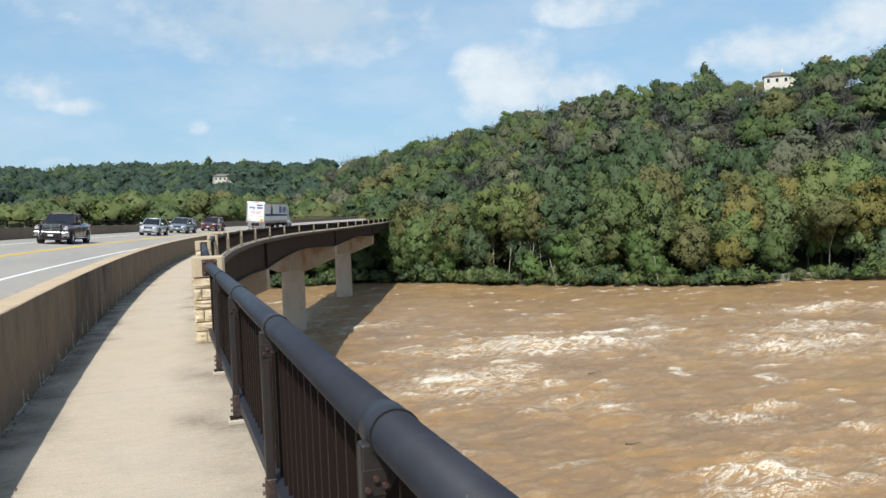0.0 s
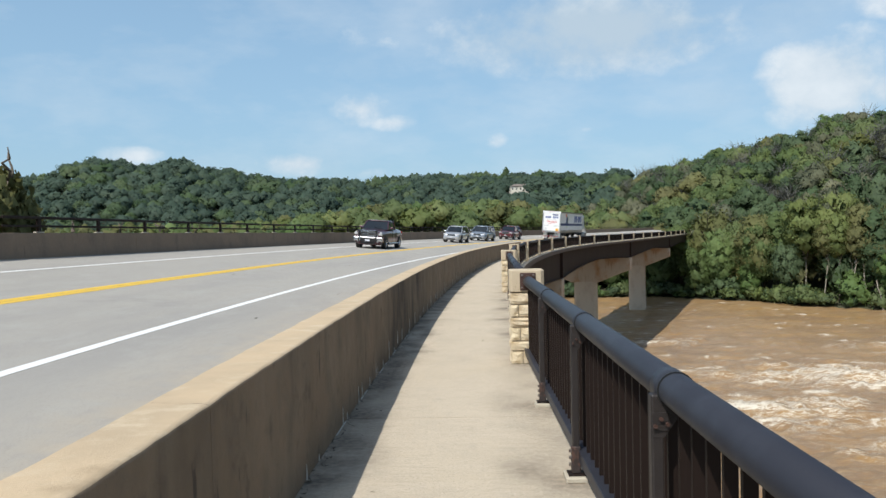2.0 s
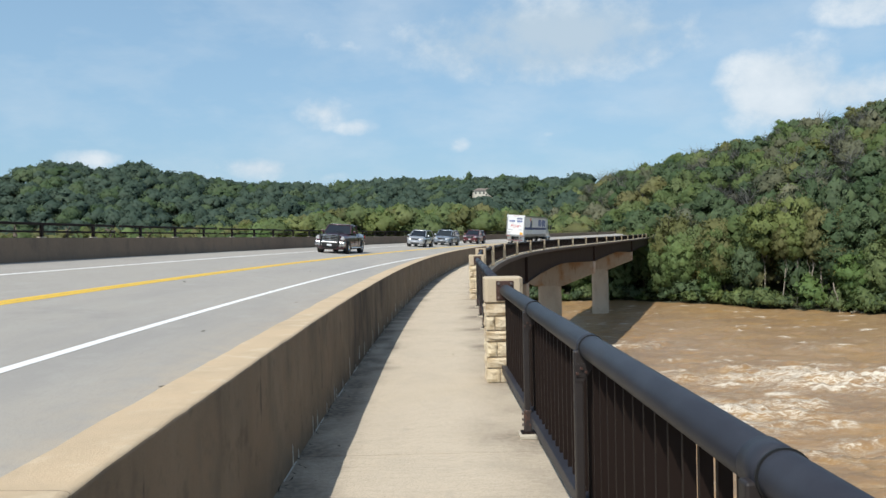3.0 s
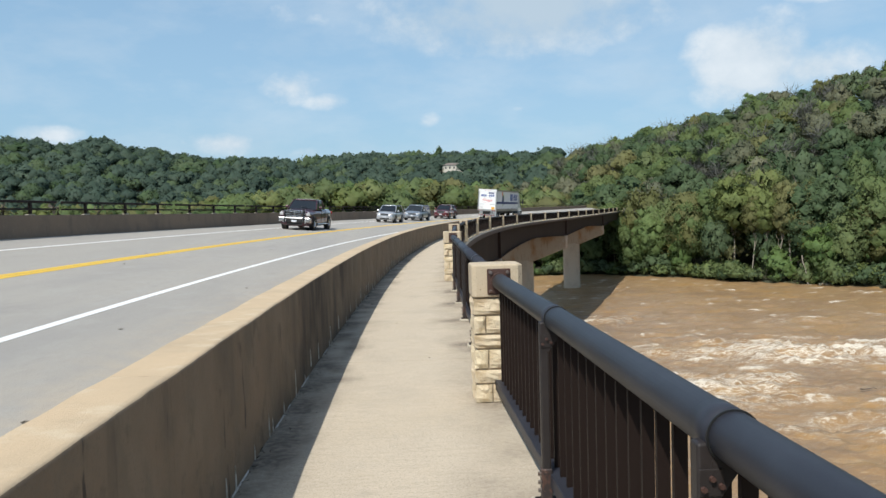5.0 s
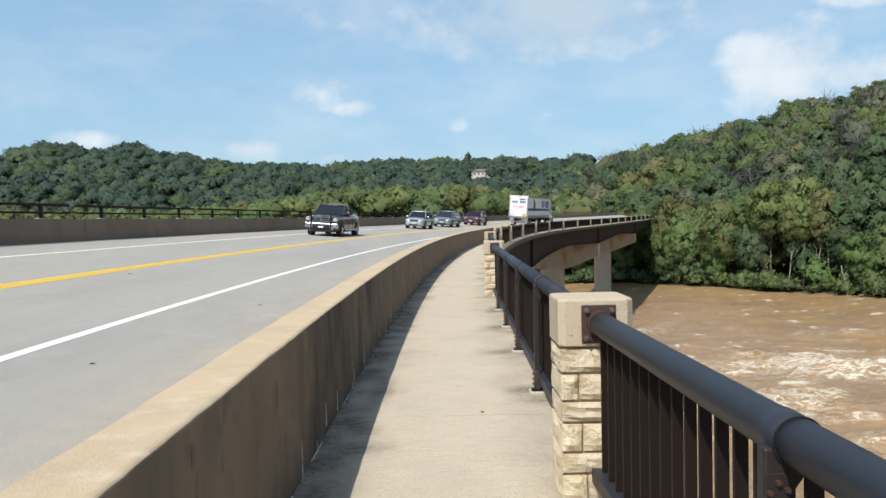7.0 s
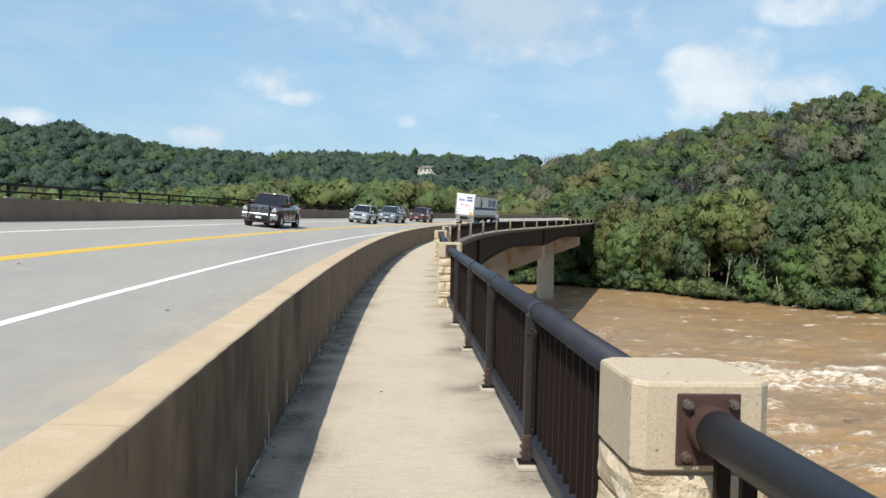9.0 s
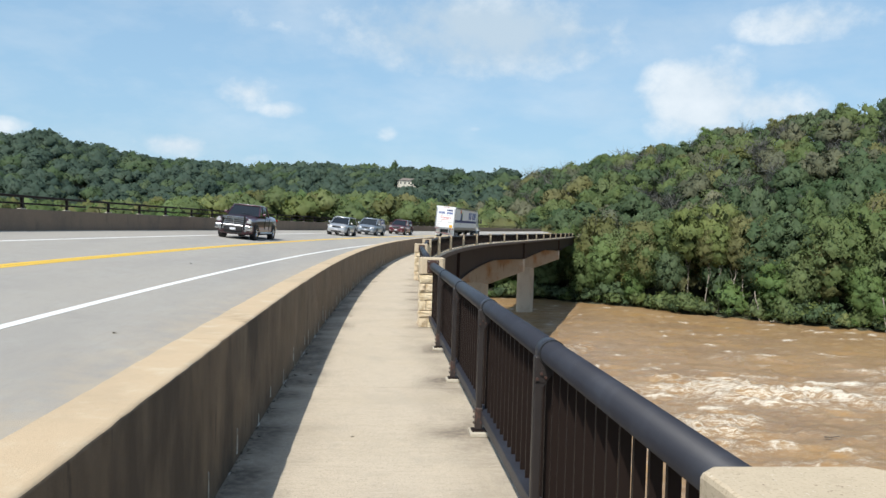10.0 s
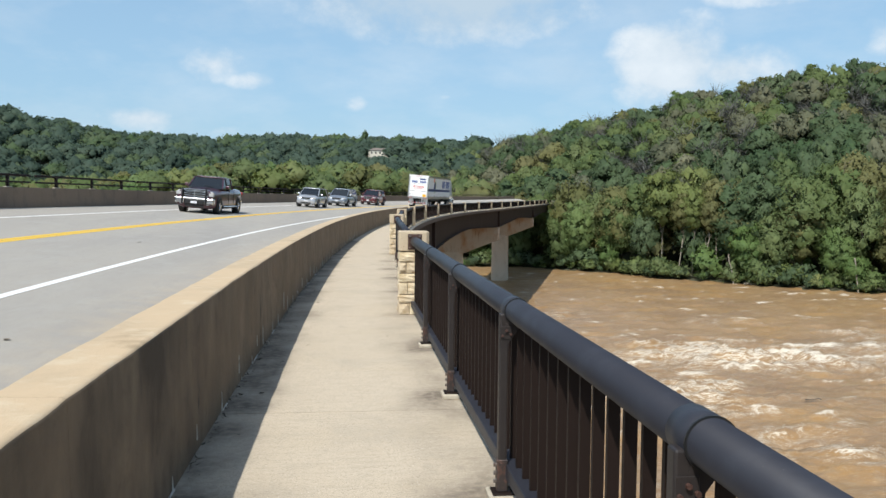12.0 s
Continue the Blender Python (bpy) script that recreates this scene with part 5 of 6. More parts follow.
for k, (s, u, top, w, h, n, kind) in enumerate(((17.0, -18.0, 5.0, 1.45, 2.2, 1900, 3), (13.9, -18.4, 6.2, 1.9, 3.0, 2400, 1), (20.2, -17.6, 2.50, 1.3, 1.3, 700, 8), (23.4, -17.4, 2.45, 1.5, 1.3, 800, 3), (27.2, -17.6, 2.55, 1.6, 1.3, 800, 8),
                                                (31.5, -17.8, 2.45, 1.5, 1.3, 700, 3), (10.5, -19.5, 7.2, 2.4, 3.4, 2200, 1))):
    p = P(s, u, 0)
    big_leaf_tree(p.x, p.y, top, w, h, n, kind, 700 + k, "large-leaved green tree with yellow seed clusters beside the far barrier")

# ---- houses ----
M_SIDING = mat("white_house_siding", (0.72, 0.68, 0.58), 0.8, vary=[(0.6, (1, 1, 3), 0.45, 0.7, (0.62, 0.58, 0.49))])
M_ROOF = mat("brown_shingle_roof", (0.165, 0.14, 0.12), 0.9, vary=[(0.8, ISO, 0.4, 0.7, (0.21, 0.18, 0.15))])
M_PANE = mat("dark_window_glass", (0.02, 0.025, 0.03), 0.06, spec=0.6)


def house(x, y, z, w, d, h, turn, label, wing=True, chimney=True):
    ob = thing("house", label, "house", "houses on the hills", pose(x, y, z, 0, 0, turn))
    part("wall", box(bmesh.new(), -w / 2, w / 2, -d / 2, d / 2, -4, h), M_SIDING, ob)

    def hip(x0, x1, y0, y1, z0, rise_):
        bm = bmesh.new()
        o = 0.5
        e = [bm.verts.new(v) for v in ((x0 - o, y0 - o, z0), (x1 + o, y0 - o, z0), (x1 + o, y1 + o, z0), (x0 - o, y1 + o, z0))]
        m = min(x1 - x0, y1 - y0) / 2
        t = [bm.verts.new(v) for v in ((x0 + m, (y0 + y1) / 2, z0 + rise_), (x1 - m, (y0 + y1) / 2, z0 + rise_))]
        for f in ((e[0], e[1], t[1], t[0]), (e[1], e[2], t[1]), (e[2], e[3], t[0], t[1]), (e[3], e[0], t[0]), (e[3], e[2], e[1], e[0])):
            bm.faces.new(f)
        return bm
    roof = part("roof", hip(-w / 2, w / 2, -d / 2, d / 2, h + 0.003, d * 0.28), M_ROOF, ob, "hipped brown shingle roof")
    if chimney:
        part("chimney", box(bmesh.new(), w * 0.18, w * 0.18 + 0.8, -0.4, 0.4, h, h + d * 0.28 + 1.0, 0.05), M_SIDING, roof)
    n = max(3, int(w / 2.6))
    for row in range(2 if h > 5 else 1):
        for k in range(n):
            cx = -w / 2 + w * (k + 0.5) / n
            cz = h - 1.7 - 2.8 * row
            bm = bmesh.new()
            box(bm, cx - 0.62, cx + 0.62, -d / 2 - 0.06, -d / 2 + 0.02, cz - 0.85, cz + 0.85, 0.02)
            win = part("window", bm, M_SIDING, ob)
            part("pane", box(bmesh.new(), cx - 0.5, cx + 0.5, -d / 2 - 0.08, -d / 2 - 0.055, cz - 0.72, cz + 0.72), M_PANE, win)
    if wing:
        part("wing_wall", box(bmesh.new(), w / 2 + 0.005, w / 2 + w * 0.42, -d * 0.32, d * 0.3, -4, h * 0.92), M_SIDING, ob)
        part("wing_roof", hip(w / 2 + 0.1, w / 2 + w * 0.42, -d * 0.32, d * 0.3, h * 0.92 + 0.003, d * 0.3), M_ROOF, ob)
    return ob


def house_at(az, el, r, *rest, **more):
    a = math.radians(az)
    return house(r * math.sin(a), r * math.cos(a) - 10, 1.5 + r * math.tan(math.radians(el)), *rest, **more)


house_at(41.0, 7.55, 345, 9.5, 7.5, 4.3, -38, "white two-storey house with a brown hipped roof on the hilltop")
house_at(2.95, 3.05, 590, 15, 7, 3.0, 6, "pale low house among trees on the far hill", wing=False, chimney=False)
house_at(-14.6, 1.55, 560, 12, 7, 3.2, 8, "long pale building among trees on the far hill", wing=False)

# ---- vehicles ----
M_TYRE = mat("tyre_rubber", (0.02, 0.02, 0.02), 0.85, vary=[(20, ISO, 0.5, 0.7, (0.035, 0.033, 0.03))])
M_RIM = mat("alloy_rim", (0.55, 0.55, 0.56), 0.3, metal=0.9)
M_GLASS = mat("tinted_car_glass", (0.015, 0.018, 0.02), 0.04, spec=0.8)
M_CHROME = mat("chrome", (0.66, 0.66, 0.67), 0.22, metal=1.0)
M_LAMP = mat("clear_lamp_glass", (0.42, 0.42, 0.41), 0.08, spec=0.8)
M_RED = mat("red_lamp_glass", (0.42, 0.015, 0.012), 0.15)
M_PLATE = mat("plate_enamel", (0.62, 0.63, 0.66), 0.4)


def paint(name, c, metal=0.3):
    return mat(name, c, 0.32, metal=metal, vary=[(1.5, ISO, 0.5, 0.8, tuple(v * 0.9 for v in c))], coat=0.8)


P_SILVER, P_MAROON, P_NAVY = paint("silver_paint", (0.50, 0.51, 0.53), 0.5), paint("maroon_paint", (0.11, 0.012, 0.016)), paint("dark_blue_paint", (0.018, 0.024, 0.04))
P_GREY, P_WINE = paint("grey_blue_paint", (0.27, 0.30, 0.34), 0.5), paint("dark_wine_paint", (0.066, 0.016, 0.027), 0.2)


def loft(bm, rows, n=20, power=0.42):
    """Rounded cross-sections: y, half width, bottom, top, tuck (how far the top draws in)."""
    rings = []
    for y, w, z0, z1, tuck in rows:
        ring = []
        for k in range(n):
            t = 2 * math.pi * (k + 0.5) / n
            c, q = math.cos(t), math.sin(t)
            px, pz = math.copysign(abs(c) ** power, c), math.copysign(abs(q) ** power, q)
            ring.append(bm.verts.new((px * (w - tuck * max(pz, 0)), y, (z0 + z1) / 2 + pz * (z1 - z0) / 2)))
        rings.append(ring)
    for a, b in zip(rings, rings[1:]):
        for k in range(n):
            bm.faces.new((a[k], a[(k + 1) % n], b[(k + 1) % n], b[k]))
    bm.faces.new(rings[0][::-1]), bm.faces.new(rings[-1])
    return bm


def wheel(parent, x, y, r, w, rim_mat=None):
    d = math.copysign(1, x)
    bm = bmesh.new()
    prof = [(r * 0.62, -w / 2), (r * 0.93, -w / 2), (r, -w * 0.36), (r, w * 0.36), (r * 0.93, w / 2), (r * 0.62, w / 2)]
    n = 24
    rows = [[bm.verts.new((x + o, y + q * math.sin(6.2832 * k / n), r + q * math.cos(6.2832 * k / n))) for k in range(n)] for q, o in prof]
    for a, b in zip(rows, rows[1:] + rows[:1]):
        for k in range(n):
            bm.faces.new((a[k], a[(k + 1) % n], b[(k + 1) % n], b[k]))
    wh = thing("wheel", "", "")
    wh.parent = parent
    part("tyre", bm, M_TYRE, wh, smooth=True)
    bm = bmesh.new()
    tube(bm, (x + d * (w / 2 - 0.05), y, r), (x + d * (w / 2 - 0.03), y, r), r * 0.63, 24)
    tube(bm, (x + d * (w / 2 - 0.06), y, r), (x + d * (w / 2 + 0.0), y, r), r * 0.16, 12)
    for k in range(5):
        a = 6.2832 * k / 5
        tube(bm, (x + d * (w / 2 - 0.02), y, r), (x + d * (w / 2 - 0.025), y + math.sin(a) * r * 0.6, r + math.cos(a) * r * 0.6), r * 0.10, 6, r * 0.07)
    part("rim", bm, rim_mat or M_RIM, wh)
    return wh


def cabin(bm, y0, y1, w0, z0, t0, t1, w1, z1):
    v = [bm.verts.new(p) for p in ((-w0, y0, z0), (w0, y0, z0), (w0, y1, z0), (-w0, y1, z0), (-w1, t0, z1), (w1, t0, z1), (w1, t1, z1), (-w1, t1, z1))]
    for f in ((0, 1, 5, 4), (1, 2, 6, 5), (2, 3, 7, 6), (3, 0, 4, 7), (4, 5, 6, 7), (3, 2, 1, 0)):
        bm.faces.new([v[i] for i in f])
    return v


def car(label, m, colour, length, width, height, belt, hood, glass, wheel_r, axles, bed=None, bumper=None, grille_h=0.2, rim=None, kind="car", roof_rail=False, wide_grille=False, nose=(0.14, 0.26)):
    """The car looks along +y. glass: (rear foot, rear top, front top, front foot) of the windows along y."""
    ob = thing(kind, label, kind, "vehicles on the bridge", m)
    L, W = length / 2, width / 2
    r0, r1, f1, f0 = glass
    bm = bmesh.new()
    tail = bed or belt
    rows = [(-L, W * 0.86, 0.42, tail - 0.12, 0.10), (-L + 0.10, W * 0.95, 0.30, tail - 0.02, 0.08), (-L + 0.45, W, 0.24, tail, 0.07), (r0 - 0.02, W, 0.22, tail, 0.07)]
    if bed:
        rows.append((r0 + 0.06, W, 0.22, belt, 0.07))
    rows += [((r0 + f0) / 2, W, 0.22, belt, 0.07), (f0 - 0.10, W, 0.22, belt, 0.07), (f0 + 0.15, W * 0.99, 0.22, hood + 0.04, 0.09),
             (L - 0.45, W * 0.96, 0.24, hood - 0.05, 0.10), (L - 0.14, W * 0.90, 0.26, hood - nose[0], 0.10), (L, W * (0.80 if nose[1] > 0.2 else 0.92), 0.34, hood - nose[1], 0.08)]
    loft(bm, rows)
    part("body", bm, colour, ob, smooth=True)
    wi = W - 0.09
    zt = height - 0.05
    bm = bmesh.new()
    cabin(bm, r0, f0, wi, belt - 0.03, r1, f1, wi - 0.16, zt)
    part("cabin_glass", bm, M_GLASS, ob, "dark tinted windows")
    bm = bmesh.new()
    loft(bm, [(r1 - 0.06, wi - 0.22, zt - 0.01, zt + 0.03, 0.05), (r1 + 0.15, wi - 0.13, zt - 0.03, height, 0.10), ((r1 + f1) / 2, wi - 0.12, zt - 0.03, height + 0.015, 0.10), (f1 - 0.12, wi - 0.13, zt - 0.03, height, 0.10), (f1 + 0.05, wi - 0.22, zt - 0.01, zt + 0.03, 0.05)])
    part("roof", bm, colour, ob, smooth=True)
    for sx in (-1, 1):
        for a, b, rr in (((r0, wi), (r1, wi - 0.16), 0.05), ((f0, wi), (f1, wi - 0.16), 0.04)):
            part("pillar", tube(bmesh.new(), (sx * a[1], a[0], belt - 0.03), (sx * b[1], b[0], zt), rr, 6), colour, ob)
        ym = (r0 + f0) / 2 + 0.1
        part("pillar", tube(bmesh.new(), (sx * (wi + 0.005), ym, belt - 0.03), (sx * (wi - 0.155), ym - 0.05, zt), 0.035, 6), M_BLACK, ob)
        bm = bmesh.new()
        box(bm, *sorted((sx * W, sx * (W + 0.19))), f0 - 0.42, f0 - 0.28, belt + 0.02, belt + 0.17, 0.04, 2)
        part("mirror", bm, colour, ob)
        bm = bmesh.new()
        box(bm, *sorted((sx * W * 0.52, sx * W * 0.90)), L - 0.30, L - 0.045, hood - 0.30, hood - 0.15, 0.05, 2)
        part("headlight", bm, M_LAMP, ob, "clear headlight")
        part("fog_light", box(bmesh.new(), *sorted((sx * W * 0.60, sx * W * 0.76)), L - 0.12, L + 0.005, 0.42, 0.52, 0.03, 2), M_LAMP, ob)
        part("tail_light", box(bmesh.new(), *sorted((sx * W * 0.72, sx * W * 0.93)), -L - 0.005, -L + 0.12, tail - 0.38, tail - 0.16, 0.03, 2), M_RED, ob)
        for ay in axles:
            wheel(ob, sx * (W - 0.07), ay, wheel_r, 0.22, rim)
            bm = bmesh.new()
            tube(bm, (sx * (W - 0.25), ay, wheel_r + 0.02), (sx * (W + 0.004), ay, wheel_r + 0.02), wheel_r + 0.06, 24)
            part("wheel_arch", bm, M_BLACK, ob)
        part("door_handle", box(bmesh.new(), *sorted((sx * (W - 0.03), sx * (W + 0.012))), ym - 0.35, ym - 0.15, belt - 0.18, belt - 0.14, 0.01), M_CHROME if rim else colour, ob)
        if roof_rail:
            part("roof_rail", box(bmesh.new(), *sorted((sx * (wi - 0.24), sx * (wi - 0.20))), r1 + 0.1, f1 - 0.2, height + 0.0, height + 0.05, 0.01), M_BLACK, ob)
    gw = W * (0.62 if wide_grille else 0.46)
    part("grille", box(bmesh.new(), -gw, gw, L - 0.10, L + 0.012, hood - 0.28 - grille_h * 0.5, hood - 0.28 + grille_h * 0.5, 0.02), M_BLACK, ob)
    for k in range(2):
        z = hood - 0.28 + grille_h * (k - 0.5) * 0.6
        part("grille_bar", box(bmesh.new(), -gw * 0.97, gw * 0.97, L + 0.008, L + 0.025, z - 0.015, z + 0.015), M_CHROME, ob)
    part("air_intake", box(bmesh.new(), -W * 0.5, W * 0.5, L - 0.1, L + 0.008, 0.32, 0.46, 0.03, 2), M_BLACK, ob)
    if bumper:
        bm = bmesh.new()
        for sx in (-1, 1):
            box(bm, *sorted((sx * W * 0.50, sx * W * 0.99)), L - 0.25, L + 0.09, 0.50, 0.80, 0.06, 2)
        box(bm, -W * 0.55, W * 0.55, L - 0.10, L + 0.085, 0.70, 0.78, 0.02, 2)
        part("bumper", bm, M_CHROME, ob, "chrome bumper")
        part("bumper_insert", box(bmesh.new(), -W * 0.50, W * 0.50, L - 0.12, L + 0.07, 0.46, 0.70, 0.03, 2), M_BLACK, ob, "black centre of the bumper")
    part("licence_plate", box(bmesh.new(), -0.16, 0.16, L + (0.10 if bumper else 0.012), L + (0.112 if bumper else 0.024), 0.5, 0.62), M_PLATE, ob, "plain licence plate")
    part("wiper", tube(bmesh.new(), (-0.5, f0 - 0.02, belt + 0.05), (0.1, f0 - 0.12, belt + 0.13), 0.012, 6), M_BLACK, ob)
    return ob


def on_road(s, u, oncoming=False):
    m = along(s, u, road_z(u))
    roll = Matrix.Rotation(math.atan(FALL), 4, "Y")
    return m @ roll @ (Matrix.Rotation(math.pi, 4, "Z") if oncoming else Matrix.Identity(4))


def pickup_parts():
    """The chrome guard, grille surround, steps and roof lamps of the pickup."""
    L, W = 2.95, 1.01
    bm = bmesh.new()
    for x in (-0.68, 0.64):
        box(bm, x, x + 0.04, L + 0.015, L + 0.05, 0.78, 1.24, 0.008)
    for z in (0.78, 1.20):
        box(bm, -0.68, 0.68, L + 0.016, L + 0.049, z, z + 0.04, 0.008)
    part("grille_surround", bm, M_CHROME, pickup, "chrome grille surround")
    for z in (0.90, 1.0, 1.1):
        part("grille_slat", box(bmesh.new(), -0.64, 0.64, L + 0.018, L + 0.04, z - 0.014, z + 0.014), M_CHROME, pickup)
    part("grille_spine", box(bmesh.new(), -0.028, 0.028, L + 0.02, L + 0.06, 0.8, 1.2, 0.01), M_CHROME, pickup)
    for sx in (-1, 1):
        part("headlight", box(bmesh.new(), *sorted((sx * 0.71, sx * 0.96)), L - 0.22, L + 0.016, 0.90, 1.08, 0.035, 2), M_LAMP, pickup, "clear wrap-round headlight")
        part("guard_tube", tube(bmesh.new(), (sx * 0.60, L + 0.16, 0.46), (sx * 0.60, L + 0.13, 1.26), 0.035, 8), M_BLACK, pickup)
        part("side_step", tube(bmesh.new(), (sx * (W + 0.03), -1.3, 0.40), (sx * (W + 0.03), 1.3, 0.40), 0.045, 8), M_CHROME, pickup)
        part("door_seam", box(bmesh.new(), *sorted((sx * (W - 0.02), sx * (W + 0.004))), 0.22, 0.235, 0.5, 1.3), M_BLACK, pickup)
        part("door_seam", box(bmesh.new(), *sorted((sx * (W - 0.02), sx * (W + 0.004))), -0.78, -0.765, 0.5, 1.3), M_BLACK, pickup)
    for x in (-0.5, -0.25, 0, 0.25, 0.5):
        part("roof_lamp", box(bmesh.new(), x - 0.04, x + 0.04, 0.44, 0.52, 1.94, 1.962, 0.008), M_LAMP, pickup)


ON = -10.65
pickup = car("dark wine-red pickup truck with a chrome grille on the bridge", on_road(45, ON, True), P_WINE, 5.9, 2.02, 1.94, 1.34, 1.30, (-0.75, -0.62, 0.62, 1.28), 0.42, (-1.85, 1.85), bed=1.36, bumper=True, grille_h=0.44, kind="pickup", wide_grille=True, rim=M_CHROME, nose=(0.05, 0.10))
pickup_parts()
car("silver compact sport utility vehicle on the bridge", on_road(71, ON, True), P_SILVER, 4.6, 1.85, 1.68, 1.05, 1.05, (-2.15, -1.75, 0.45, 1.25), 0.36, (-1.35, 1.35), roof_rail=True)
car("grey-blue minivan with a black crosshair grille on the bridge", on_road(82.5, ON, True), P_GREY, 5.15, 2.0, 1.74, 1.08, 1.02, (-2.45, -2.15, 0.75, 1.75), 0.35, (-1.5, 1.55), roof_rail=True, kind="minivan")
car("dark maroon sport utility vehicle on the bridge", on_road(96, ON, True), P_MAROON, 5.1, 2.0, 1.78, 1.12, 1.12, (-2.4, -2.0, 0.5, 1.3), 0.38, (-1.5, 1.5), grille_h=0.3)
car("dark navy blue sedan on the bridge", on_road(121, ON, True), P_NAVY, 4.95, 1.86, 1.42, 0.92, 0.90, (-1.65, -0.85, 0.35, 1.2), 0.32, (-1.4, 1.42), grille_h=0.1)

# ---- the articulated lorry ----
M_TRAILER = mat("white_trailer_sheet", (0.76, 0.76, 0.75), 0.45, vary=[(0.8, (1, 1, 0.4), 0.5, 0.75, (0.66, 0.65, 0.62)), (4, (3, 3, 0.2), 0.66, 0.75, (0.5, 0.46, 0.40))])
M_ALU = mat("dull_aluminium", (0.42, 0.42, 0.41), 0.4, metal=0.8, vary=[(3, ISO, 0.5, 0.7, (0.33, 0.32, 0.30))])
M_BLUE = mat("blue_lettering", (0.02, 0.06, 0.25), 0.5)
M_STRIPE = mat("navy_stripe", (0.03, 0.05, 0.16), 0.5)
M_ORANGE = mat("orange_shape", (0.78, 0.27, 0.10), 0.5)
M_LIME = mat("lime_shape", (0.36, 0.52, 0.05), 0.5)
M_REDPEN = mat("red_lettering", (0.55, 0.06, 0.05), 0.5)
M_GREYPEN = mat("grey_lettering", (0.33, 0.33, 0.34), 0.6)
M_SIGN = mat("yellow_sign", (0.85, 0.52, 0.02), 0.5)
M_CAB = paint("white_cab_paint", (0.70, 0.71, 0.71), 0.0)


def words(parent, text, size, x, y, z, material, turn):
    cu = bpy.data.curves.new("lettering", "FONT")
    cu.body, cu.size, cu.extrude, cu.align_x = text, size, 0.003, "CENTER"
    cu.materials.append(material)
    o = new("lettering", cu)
    o.parent = parent
    o.matrix_basis = pose(x, y, z, 90, 0, turn)
    return o


def lorry(m):
    t = thing("articulated_lorry", "white articulated lorry with long box trailer and blue markings", "truck", "vehicles on the bridge", m)
    W, Y0, Y1, Z0, Z1 = 1.29, 0.0, 16.1, 1.22, 4.1
    trailer = part("trailer_box", box(bmesh.new(), -W, W, Y0, Y1, Z0, Z1, 0.02), M_TRAILER, t, "white sheet-metal trailer box")
    for sx in (-1, 1):
        part("top_rail", box(bmesh.new(), *sorted((sx * (W - 0.02), sx * (W + 0.025))), Y0, Y1, Z1 - 0.20, Z1 + 0.015), M_ALU, trailer)
        part("bottom_rail", box(bmesh.new(), *sorted((sx * (W - 0.02), sx * (W + 0.03))), Y0, Y1, Z0 - 0.10, Z0 + 0.22), M_ALU, trailer)
        part("stripe", box(bmesh.new(), *sorted((sx * W, sx * (W + 0.005))), 0.15, Y1 - 0.1, 2.12, 2.45), M_STRIPE, trailer, "navy blue stripe")
        part("corner_post", box(bmesh.new(), *sorted((sx * (W - 0.13), sx * (W + 0.028))), Y0 - 0.03, Y0 + 0.10, Z0, Z1 + 0.02, 0.01), M_ALU, trailer)
        for k in range(11):
            part("reflector", box(bmesh.new(), *sorted((sx * (W + 0.03), sx * (W + 0.036))), 0.4 + k * 1.45, 0.62 + k * 1.45, Z0 + 0.24, Z0 + 0.29), M_RED, trailer)
        # big blue bars that stand for the lettering on the side
        for k in range(8):
            y = 9.7 + 0.72 * k
            if k == 3:
                continue
            part("lettering_bar", box(bmesh.new(), *sorted((sx * W, sx * (W + 0.007))), y, y + 0.50, 2.62, 3.62, 0.0), M_BLUE, trailer, "blue bar")
        star = bmesh.new()
        ring = [star.verts.new((sx * (W + 0.008), 12.1 + (0.28 if k % 2 == 0 else 0.11) * math.sin(0.6283 * k), 3.1 + (0.28 if k % 2 == 0 else 0.11) * math.cos(0.6283 * k))) for k in range(10)]
        star.faces.new(ring)
        part("star", star, M_BLUE, trailer)
        for mat_, pts in ((M_LIME, ((4.4, 1.75), (5.2, 2.7), (5.0, 3.75), (4.2, 2.8))), (M_STRIPE, ((3.7, 2.4), (4.9, 2.0), (5.0, 3.2), (4.0, 3.55))), (M_ORANGE, ((3.4, 3.3), (4.2, 3.4), (4.3, 3.8), (3.5, 3.85)))):
            bm = bmesh.new()
            o = 0.006 + 0.003 * (mat_ is M_STRIPE) + 0.006 * (mat_ is M_ORANGE)
            bm.faces.new([bm.verts.new((sx * (W + o), y, z)) for y, z in pts])
            part("emblem_shape", bm, mat_, trailer, "plain coloured emblem shape")
    # rear
    rear = part("rear_frame", box(bmesh.new(), -W, W, -0.04, 0.0, Z0 - 0.12, Z0 + 0.12), M_ALU, trailer)
    part("header", box(bmesh.new(), -W, W, -0.04, 0.0, Z1 - 0.26, Z1 + 0.02), M_TRAILER, trailer)
    part("door", box(bmesh.new(), -W + 0.14, W - 0.14, -0.02, 0.0, Z0 + 0.13, Z1 - 0.28), M_TRAILER, trailer)
    for x in (-0.28, 0, 0.28):
        part("marker_lamp", box(bmesh.new(), x - 0.08, x + 0.08, -0.06, -0.03, Z1 - 0.13, Z1 - 0.07), M_RED, trailer)
    for k in range(7):
        x = -0.80 + 0.27 * k
        if k != 3:
            part("lettering_bar", box(bmesh.new(), x - 0.10, x + 0.11, -0.027, -0.02, 3.12, 3.38), M_BLUE, trailer, "blue bar")
    part("number_bar", box(bmesh.new(), 0.12, 0.92, -0.027, -0.02, 3.52, 3.70), M_STRIPE, trailer, "dark bar")
    words(trailer, "ALWAYS LOW PRICES.", 0.13, 0, -0.022, 2.93, M_GREYPEN, 0)
